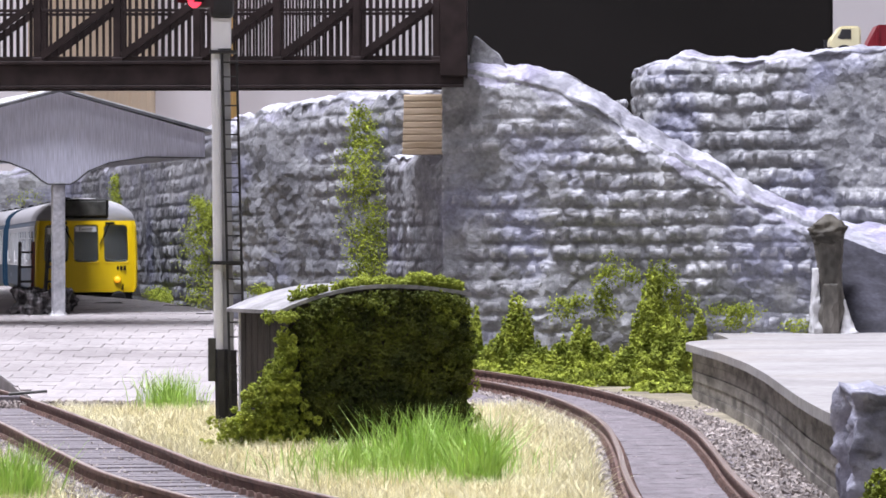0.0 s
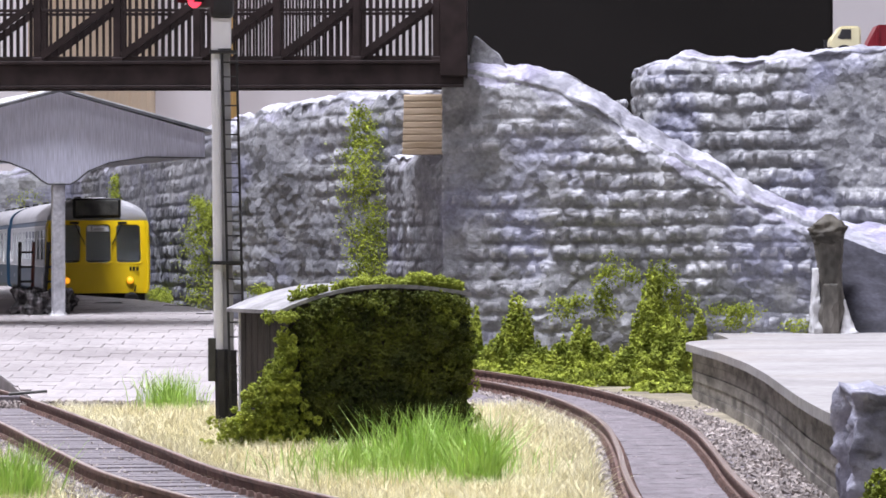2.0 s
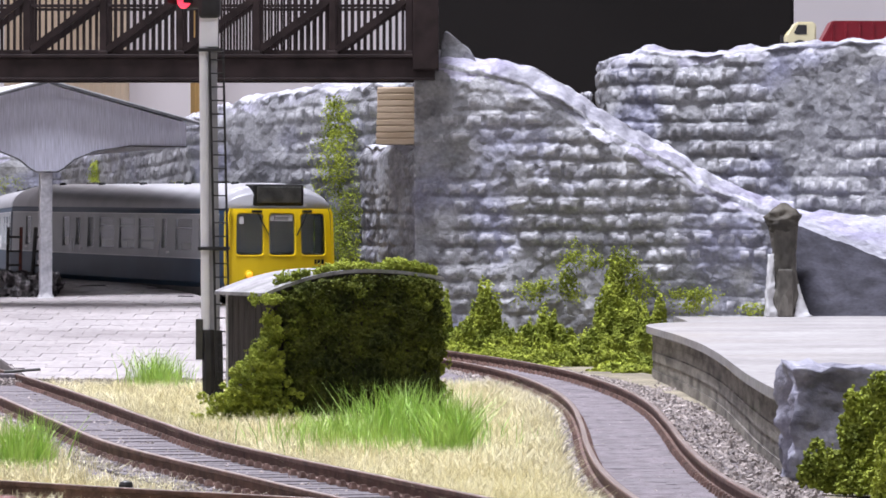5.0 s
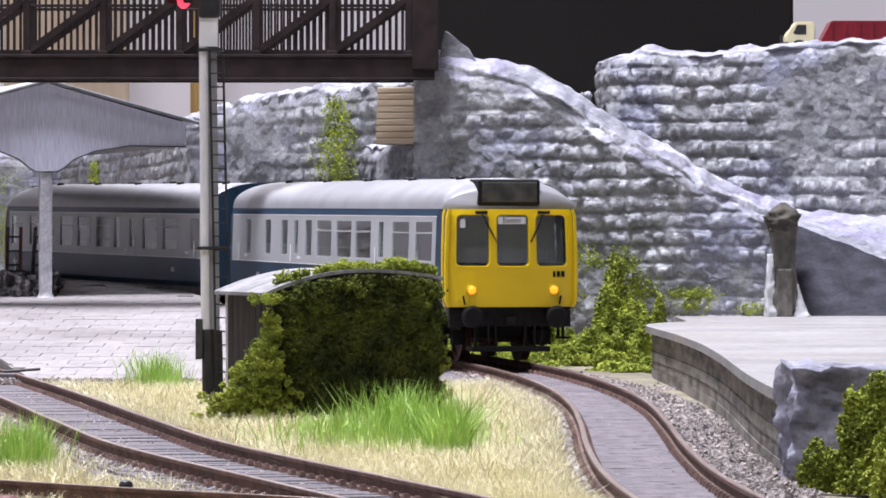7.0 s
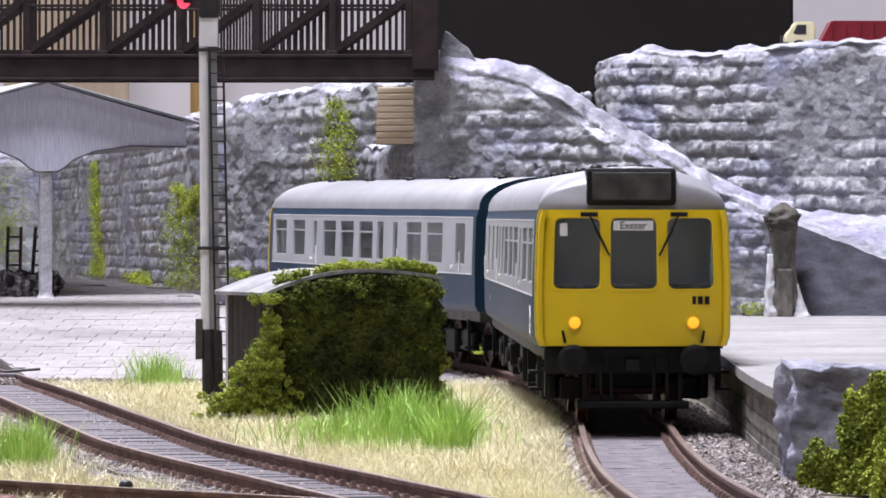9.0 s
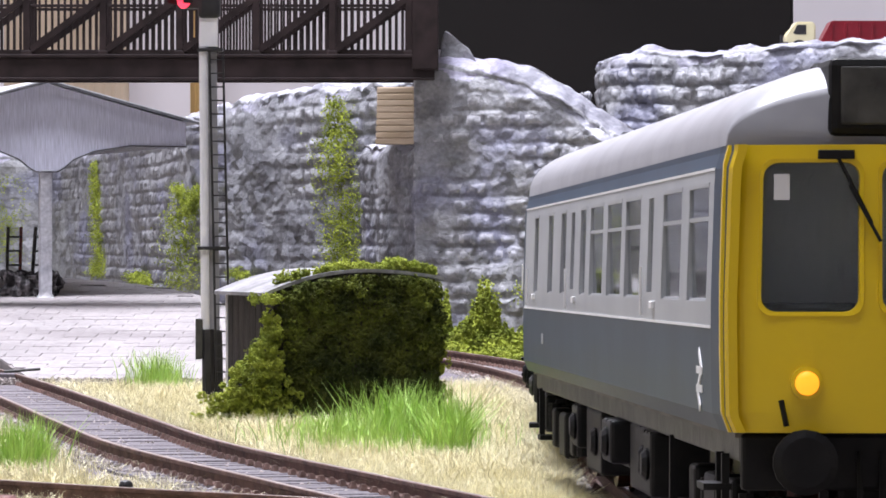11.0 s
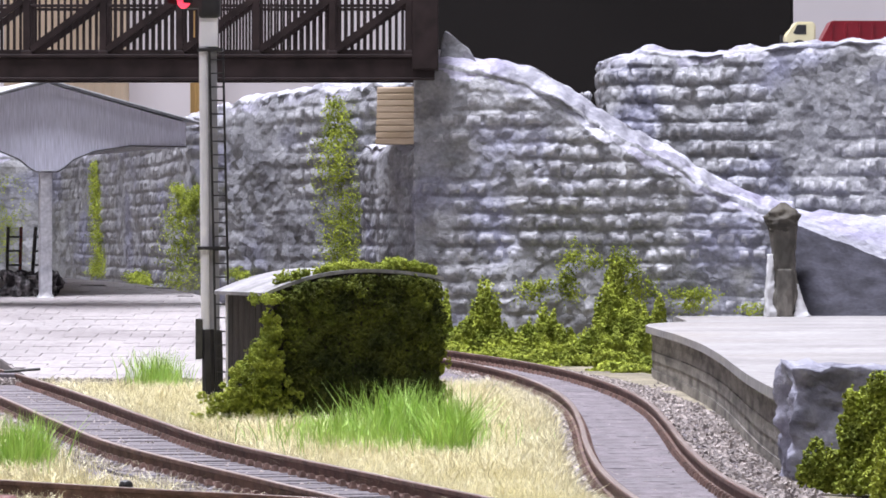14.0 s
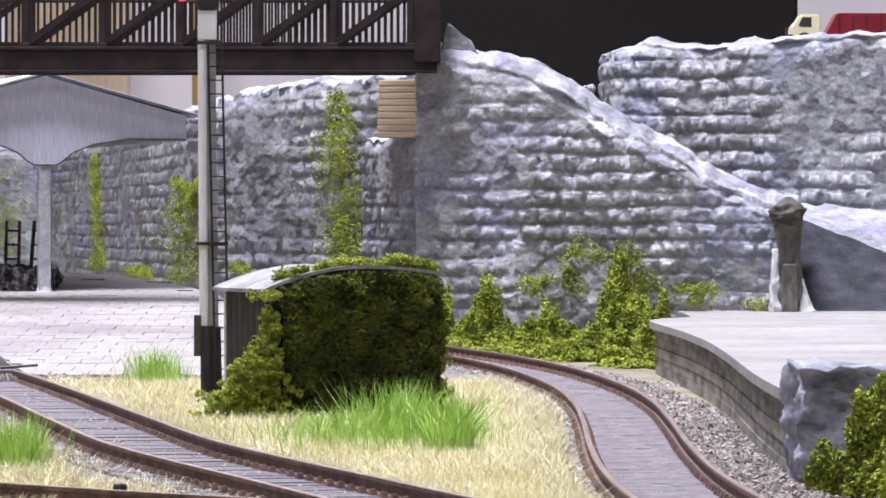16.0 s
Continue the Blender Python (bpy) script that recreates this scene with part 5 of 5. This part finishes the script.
p = np.concatenate([along(main_x, main_z, 560, 1330, 9000, 10.2, 23.5, -2.7), along(main_x, lambda y: 0 * y, 1130, 1345, 4000, 20, 42, -3.7), along(main_x, main_z, 560, 1330, 3500, -14.5, -10.2, -2.8), along(main_x, main_z, 560, 1330, 2500, -7, 7, -3.0)])
scatter("ballast_stones", p, rng.uniform(0.3, 0.95, len(p)) * np.where(np.abs(p[:, 0] - main_x(p[:, 1])) < 9, 0.5, 1), BALLAST, None, 22)
tagged(bpy.data.objects["ballast_stones"], "loose pinkish grey ballast stones beside the curved track", "ballast")
p = np.concatenate([along(side_x, flat, 560, 1250, 3600, -16, -10.5, -2.8), along(side_x, flat, 560, 1250, 3600, 10.5, 15, -2.8), along(side_x, flat, 560, 1250, 2600, -7.5, 7.5, -2.95)])
g = np.stack([rng.uniform(-112, -40, 1500), rng.normal(1119, 3.5, 1500), rng.uniform(-2.6, -1.0, 1500)], 1)
p = np.concatenate([p, g])
tagged(scatter("ballast_gravel", p, rng.uniform(0.25, 0.6, len(p)), BALLAST, None, 23), "fine grey gravel along the siding and platform ramp", "gravel")

# ---- static grass ----
def ground_z(p):
    return -4.3 + np.clip((p[:, 1] - 1150) / 500, 0, 1) * 4.0 + 0.2 * fbm(p[:, 0] / 22, p[:, 1] / 22, 3.0)


def turf(n, y0, y1, lo, hi, thin):
    y = rng.uniform(y0, y1, n)
    a, b = lo(y), hi(y)
    x = a + (b - a) * rng.uniform(0, 1, n)
    ok = (b - a > 1) & (fbm(x / 9, y / 9, 8.0, 3) > thin)
    p = np.stack([x, y, 0 * x], 1)[ok]
    p[:, 2] = ground_z(p)
    return p


wedge_l, wedge_r = (lambda y: side_x(y) + 12.5), (lambda y: main_x(y) - 12.5)
p = turf(135000, 560, 1118, wedge_l, wedge_r, -0.75)
tagged(blades("straw_grass", p, rng.uniform(1.8, 4.8, len(p)), STRAW, 0.075, 0.75, 31), "short straw-coloured static grass between the tracks", "grass")
p = turf(42000, 560, 1000, lambda y: side_x(y) - 60, lambda y: side_x(y) - 14, -0.3)
tagged(blades("straw_grass", p, rng.uniform(1.6, 3.8, len(p)), STRAW, 0.085, 0.9, 32), "short straw-coloured static grass beside the siding", "grass")


def tuft(x, y, rx_, ry_, n, h0, h1, seed):
    r = np.random.default_rng(seed)
    p = np.stack([r.normal(x, rx_, n), r.normal(y, ry_, n), np.zeros(n)], 1)
    p[:, 2] = ground_z(p)
    tagged(blades("grass_tuft", p, r.uniform(h0, h1, n), GREEN, 0.12, 0.42, seed), "bright green tuft of static grass", "grass", "green grass tufts")


tuft(-10, 800, 8.5, 22, 2000, 3.5, 9.5, 41)
tuft(1.2, 762, 1.6, 5, 700, 7, 13.5, 42)
tuft(-6, 812, 4.5, 10, 900, 6, 14.5, 43)
tuft(-20, 835, 4.5, 12, 500, 3, 6.5, 44)
tuft(-69.5, 1104, 3.0, 6, 560, 5, 13.0, 45)
tuft(-68.5, 738, 2.6, 6, 520, 5, 11, 46)


# ---- foam bushes and wall creepers ----
def heap(name, label, blobs, seed, material=FOLIAGE, size=(0.27, 0.58), density=2.6):
    """A bush: blobs (x, y, z of the foot, radius, height) filled with crumbs near their skin."""
    r = np.random.default_rng(seed)
    P = []
    for x, y, z, rad, hh in blobs:
        n = int(density * (220 + 26 * rad * hh))
        d = r.normal(size=(n, 3))
        d /= np.linalg.norm(d, axis=1)[:, None]
        d[:, 2] = np.abs(d[:, 2])
        k = r.uniform(0.35, 1.0, n) ** 0.5
        lump_ = 1 + 0.45 * fbm(d[:, 0] * 2.2 + x, d[:, 2] * 2.2 + d[:, 1] * 1.7 + y, seed, 3)
        P.append(d * np.array([rad, rad * 0.8, hh]) * (k * lump_)[:, None] + np.array([x - blobs[0][0], y - blobs[0][1], z - blobs[0][2]]))
    th_ = thing(name, label, "bush", blobs[0][:3], group="foam bushes along the wall")
    for i, q in enumerate(P):
        leaves("clump", q, r.uniform(*size, len(q)), material, th_, seed + i)
    return th_


def creeper(label, stems, out, seed, spread=3.0, n=420):
    """Foliage clinging to a wall: stems are lists of (x, y, z, half width)."""
    r = np.random.default_rng(seed)
    P = []
    for st in stems:
        st = np.array(st, float)
        ln = np.linalg.norm(np.diff(st[:, :3], axis=0), axis=1).sum()
        m = int(2.4 * n * ln / 40)
        u = np.sort(r.uniform(0, len(st) - 1, m))
        c = np.stack([np.interp(u, range(len(st)), st[:, k]) for k in range(4)], 1)
        side = r.normal(0, 0.85, m) * c[:, 3] / max(0.3, abs(out[1]))
        keep_ = fbm(u * 5 + seed, side * 0.3, seed, 3) > -0.3
        q = np.stack([c[:, 0] + side * -out[1], c[:, 1] + side * out[0], c[:, 2] + r.normal(0, 1.0, m)], 1) + np.abs(r.normal(2.0, 1.0, m))[:, None] * np.array([out[0], out[1], 0])
        P.append(q[keep_])
    o = np.array(stems[0][-1][:3])
    th_ = thing("wall_creeper", label, "creeper", o, group="creepers on the walls")
    if len(P) == 1:
        mid = np.quantile(P[0][:, 2], (0.34, 0.67))
        P = [P[0][np.digitize(P[0][:, 2], mid) == k] for k in range(3)]
    for i, q in enumerate(P):
        leaves("stem_foliage", q - o, r.uniform(0.22, 0.46, len(q)), FOLIAGE, th_, seed + i)
    return th_


L_OUT = (-0.88, -0.47)
creeper("tall green foam creeper climbing the retaining wall", [[(-34.5, 1494, 79, 1.6), (-33, 1494, 70, 3.0), (-35, 1492, 62, 3.6), (-33, 1491, 52, 4.2), (-31.5, 1490, 42, 4.6), (-32, 1490, 33, 4.2), (-31, 1488, 24, 4)]], L_OUT, 51, n=1900)
creeper("green foam creeper on the retaining wall behind the platform", [[(-96, 1656, 53, 1.5), (-92, 1650, 46, 3.5), (-95, 1654, 38, 4.2), (-93, 1652, 28, 4.5), (-95, 1654, 15, 5.5)], [(-87, 1640, 52, 1.5), (-91, 1648, 42, 2)]], L_OUT, 52, n=1500)
F_OUT = (-0.975, -0.22)
creeper("thin green foam creeper on the retaining wall", [[(-158, 2075, 68, 1.6), (-157, 2070, 54, 3.0), (-156, 2064, 42, 4.0), (-155, 2058, 24, 3.4), (-155, 2058, 16, 6)]], F_OUT, 53, n=1500)
creeper("green foam creeper at the far end of the retaining wall", [[(-217, 2265, 64, 4.6), (-216, 2265, 48, 5.0), (-218, 2265, 36, 4), (-215, 2265, 20, 5)]], (-0.19, -0.98), 54, n=620)
creeper("small green foam growth at the foot of the retaining wall", [[(-124, 1860, 18, 5), (-117, 1815, 16, 5)], [(-72, 1602, 22, 3), (-68, 1594, 19, 4)]], F_OUT, 55, n=900)
R_OUT = (-0.12, -0.99)
creeper("patchy green foam creeper climbing the sloping wall", [[(40, 1376, 32, 1.2), (39, 1376, 26, 2.2), (37.5, 1376, 20, 2.0), (40, 1376, 15, 2)], [(45, 1375, 30, 1.6), (46.5, 1375, 25, 2.4)],
        [(56, 1374, 30, 1.4), (57.5, 1374, 24, 2.2), (58, 1374, 17, 3.0)], [(25, 1378, 18, 2.4), (31, 1377, 20, 3.0), (27, 1377, 14, 3.5)], [(62, 1374, 22, 2.5), (60, 1374, 15, 4)],
        [(70, 1373, 16, 2.2), (79, 1373, 17, 3.0), (74, 1373, 12, 3.5)], [(92, 1371, 13, 2.0), (95, 1371, 11.5, 2.5)]], R_OUT, 56, n=1000)
heap("wall_bush", "low olive green foam bush at the foot of the wall", [(1, 1366, -3, 5, 17), (7, 1362, -3, 5, 12)], 61)
heap("wall_bush", "rounded olive green foam bush at the foot of the wall", [(13, 1362, -3, 6.5, 18), (20, 1358, -3, 5, 10)], 62)
heap("wall_bush", "spreading olive green foam bush by the curved track", [(26, 1360, -3, 5, 12), (32, 1357, -3, 5.5, 14), (37, 1345, -3, 5, 9)], 63)
heap("wall_bush", "tall ragged green foam bush at the foot of the wall", [(50, 1352, -3, 4.5, 26), (55, 1350, -2, 5.0, 20), (47, 1344, -3, 5, 11)], 64)
heap("wall_bush", "low spreading green foam bush beside the platform end", [(44, 1325, -3, 6, 7), (51, 1318, -3, 6, 9), (58, 1322, -3, 6, 12), (61, 1330, -3, 5, 17), (50, 1290, -3.2, 6, 4), (56, 1282, -3.2, 5, 4), (40, 1300, -3.2, 5, 3.5)], 65)
heap("ground_cover", "low patchy green foam growth along the foot of the wall", [(4, 1348, -4, 6, 5), (14, 1340, -4, 7, 5.5), (24, 1332, -4, 7, 5), (33, 1320, -4, 7, 5), (42, 1305, -4, 6, 4), (48, 1270, -4, 6, 2.6), (54, 1255, -4, 5, 2.2), (20, 1322, -4, 5, 3), (30, 1300, -4, 5, 2.6)], 67, density=1.6)
heap("near_bush", "yellow-green foam bush in front of the grey rock", [(61, 668, -3.6, 5, 9), (62, 668, 3.5, 3.6, 7.5), (65.5, 664, -3.6, 5.5, 12), (66, 664, 6.5, 4.6, 8), (71, 660, -3.6, 6.5, 20), (56.5, 670, -3.6, 3.4, 6), (66, 650, -3.6, 5, 9)], 66, size=(0.24, 0.5), density=3.2)


# ---- grey rock at the platform end ----
def rock(name, label, x0, x1, y0, y1, z0, z1, seed, material, amp=1.3, cells=9.0):
    bm = bmesh.new()
    bmesh.ops.create_cube(bm, size=1.0)
    bmesh.ops.subdivide_edges(bm, edges=bm.edges, cuts=26, use_grid_fill=True)
    for v in bm.verts:
        c = v.co.copy()
        n = (Vector((abs(c.x) ** 5 * math.copysign(1, c.x), abs(c.y) ** 5 * math.copysign(1, c.y), abs(c.z) ** 5 * math.copysign(1, c.z)))).normalized()
        v.co = Vector(((x0 + x1) / 2 + c.x * (x1 - x0), (y0 + y1) / 2 + c.y * (y1 - y0), (z0 + z1) / 2 + c.z * (z1 - z0)))
        d = noise.fractal(v.co / cells + Vector((seed, 0, 0)), 0.7, 2.0, 5) * amp + abs(noise.noise(v.co / 4 + Vector((0, seed, 0)))) * -0.9 + 0.55 * noise.fractal(v.co / 2.6 + Vector((seed, seed, 0)), 0.8, 2.0, 4)
        v.co += n * (d - 0.6)
    return tagged(part(name, bm, material, smooth=True), label, "rock")


rock("rock", "rough grey-blue plaster rock at the end of the platform", 52.8, 110, 688, 712, -4.2, 14.6, 3.0, ROCK, 2.2)

# ---- luggage and trolleys on the island platform ----
rock("tarpaulin_load", "dark folded tarpaulin load on the platform beside the post", -141.5, -124, 1446, 1464, 14.6, 22.6, 8.0, TARPAULIN, 2.6, 4.2)


def trolley(x, y, lean, label):
    th_ = thing("platform_trolley", label, "trolley", (x, y, 16.3), 8, "platform trolleys")
    for s in (-1, 1):
        bm = bmesh.new()
        bar(bm, (s * 2.1, 0, 0), (s * 2.1 + lean, 2.0, 21), 0.9, 0.9)
        part("stile", bm, MAROON if s > 0 else LUGGAGE, th_)
    for k in range(4):
        bm = bmesh.new()
        o = lean * (4 + k * 4.6) / 21
        bar(bm, (-2.1 + o, 0.2 + 0.4 * k, 4 + k * 4.6), (2.1 + o, 0.2 + 0.4 * k, 4 + k * 4.6), 0.7, 0.7)
        part("rung", bm, LUGGAGE, th_)
    return th_


trolley(-140.5, 1478, 0.6, "dark ladder-like trolley frame stood upright on the platform")
trolley(-132.5, 1478, 1.6, "red-brown trolley frame leaning upright on the platform")

# ---- point blades on the platform edge, bolt and block by the near track ----
lever = thing("point_lever", "weathered timber point lever by the siding", "point lever", (-109.5, 1128, -1.5), 10)
bm = bmesh.new()
box(bm, -4, 3, -3, 3, 0, 1.6, 0.3)
part("base_block", bm, SLEEPER, lever)
bm = bmesh.new()
bar(bm, (0, 0, 1.9), (9, -1, 2.6), 0.7, 0.7, n=6)
part("lever_arm", bm, GREYMETAL, lever)
bm = bmesh.new()
lathe(bm, [(1.0, -3.6), (1.0, -0.6), (0.8, -0.2), (0.3, 0.0)], 14, pose(-43.6, 622, 0.6))
tagged(part("track_bolt", bm, SIGNAL_BLACK), "small black bolt standing beside the near rail", "bolt")
bm = bmesh.new()
box(bm, -68, -55.2, 575, 590, -3.6, 0.4, 0.8)
tagged(part("buffer_block", bm, MAROON), "red-brown block at the end of the near rail", "buffer block")


# ---- tipper lorry on the upper road ----
truck = thing("tipper_lorry", "small toy lorry with cream cab and maroon tipper body", "lorry", (120.7, 1521, 94.2), 3)
bm = bmesh.new()
prism(bm, [(-6, 2.2), (4, 2.2), (4, 11.2), (3.4, 12), (-2.6, 12), (-4.4, 8.4), (-6, 7.6)], -5, 5)
bmesh.ops.bevel(bm, geom=list(bm.edges), offset=0.5, segments=2, affect="EDGES")
cab = part("cab", bm, CREAM, truck, "cream cab")
for y in (-5.08, 4.98):
    bm = bmesh.new()
    prism(bm, [(-2.6, 7.8), (-3.6, 8.2), (-2.2, 11.0), (0.8, 11.0), (0.8, 7.8)], y, y + 0.1)
    part("side_window", bm, SIGNAL_BLACK, cab)
bm = bmesh.new()
prism(bm, [(5, 4.2), (36, 4.2), (37.5, 5.5), (31, 12.4), (9.4, 12.4)], -5.6, 5.6)
bmesh.ops.bevel(bm, geom=list(bm.edges), offset=0.4, segments=2, affect="EDGES")
body_ = part("tipper_body", bm, RED_PAINT, truck, "maroon tipper body")
for k in range(6):
    bm = bmesh.new()
    box(bm, 9 + k * 4.6, 9.8 + k * 4.6, -6.1, -5.5, 4.6, 11.6, 0.1)
    part("body_rib", bm, RED_PAINT, body_)
bm = bmesh.new()
box(bm, -6, 35, -3, 3, 2.0, 4.2)
part("chassis", bm, SIGNAL_BLACK, truck)
bm = bmesh.new()
bar(bm, (-7.6, -5.5, 4), (-7.6, -5.5, 7.5), 1.0, 0.6)
bar(bm, (-7.6, -5.5, 5), (-5.4, -4.8, 5), 0.5)
part("mirror", bm, SIGNAL_BLACK, truck)
for x in (-1.5, 22, 30):
    for y in (-4.6, 4.6):
        bm = bmesh.new()
        lathe(bm, [(2.8, -1), (3.0, -0.6), (3.0, 0.6), (2.8, 1)], 18, pose(x, y, 3.0, 90, 0, 0))
        part("wheel", bm, SIGNAL_BLACK, truck)
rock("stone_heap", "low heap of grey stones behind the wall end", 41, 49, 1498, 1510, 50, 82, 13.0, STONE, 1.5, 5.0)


# ---- movement: the train runs along the main line towards the viewer ----
def motions():
    y = np.arange(2200, -900, -2.0)
    x, z = main_x(y), main_z(y)
    dist = np.r_[0, np.cumsum(np.hypot(np.diff(x), np.diff(y)))]
    zero = float(np.interp(-1900, -y, dist))

    def at(s):
        return Vector((np.interp(s + zero, dist, x), np.interp(s + zero, dist, y), np.interp(s + zero, dist, z)))
    times = [0, 0.5, 1, 1.5, 2, 2.5, 3, 3.5, 4, 4.2, 5.3, 6.3, 6.5, 7, 7.5, 8, 8.5, 9, 9.2, 10, 10.6, 11.3, 11.5, 12, 12.5, 13, 13.5, 14, 16]
    places = [230.7, 230.7, 234.9, 245.2, 261.9, 282.9, 314.0, 342.0, 382.0, 401.0, 508.0, 624, 657.5, 749, 833, 916, 998.2, 1083.6, 1123.6, 1290.6, 1430.6, 1600.6, 1645.6, 1760.6, 1868, 1984, 2105, 2225, 2650]
    run = curve(times, places)
    for car, behind, turned in ((front_car, CAR / 2, 1), (rear_car, CAR * 1.5 + 24.0, -1)):
        rows = []
        for t in np.arange(0, 16.01, 0.25):
            s = float(run(t)) - behind
            a, b = at(s + 0.36 * CAR), at(s - 0.36 * CAR)
            f = (a - b).normalized() * turned
            left = Vector((-f.y, f.x, 0)).normalized()
            up = f.cross(left)
            m = Matrix((f, left, up)).transposed().to_4x4()
            m.translation = (a + b) / 2 * MM
            rows.append((float(t), m))
        walk(car, rows)


motions()
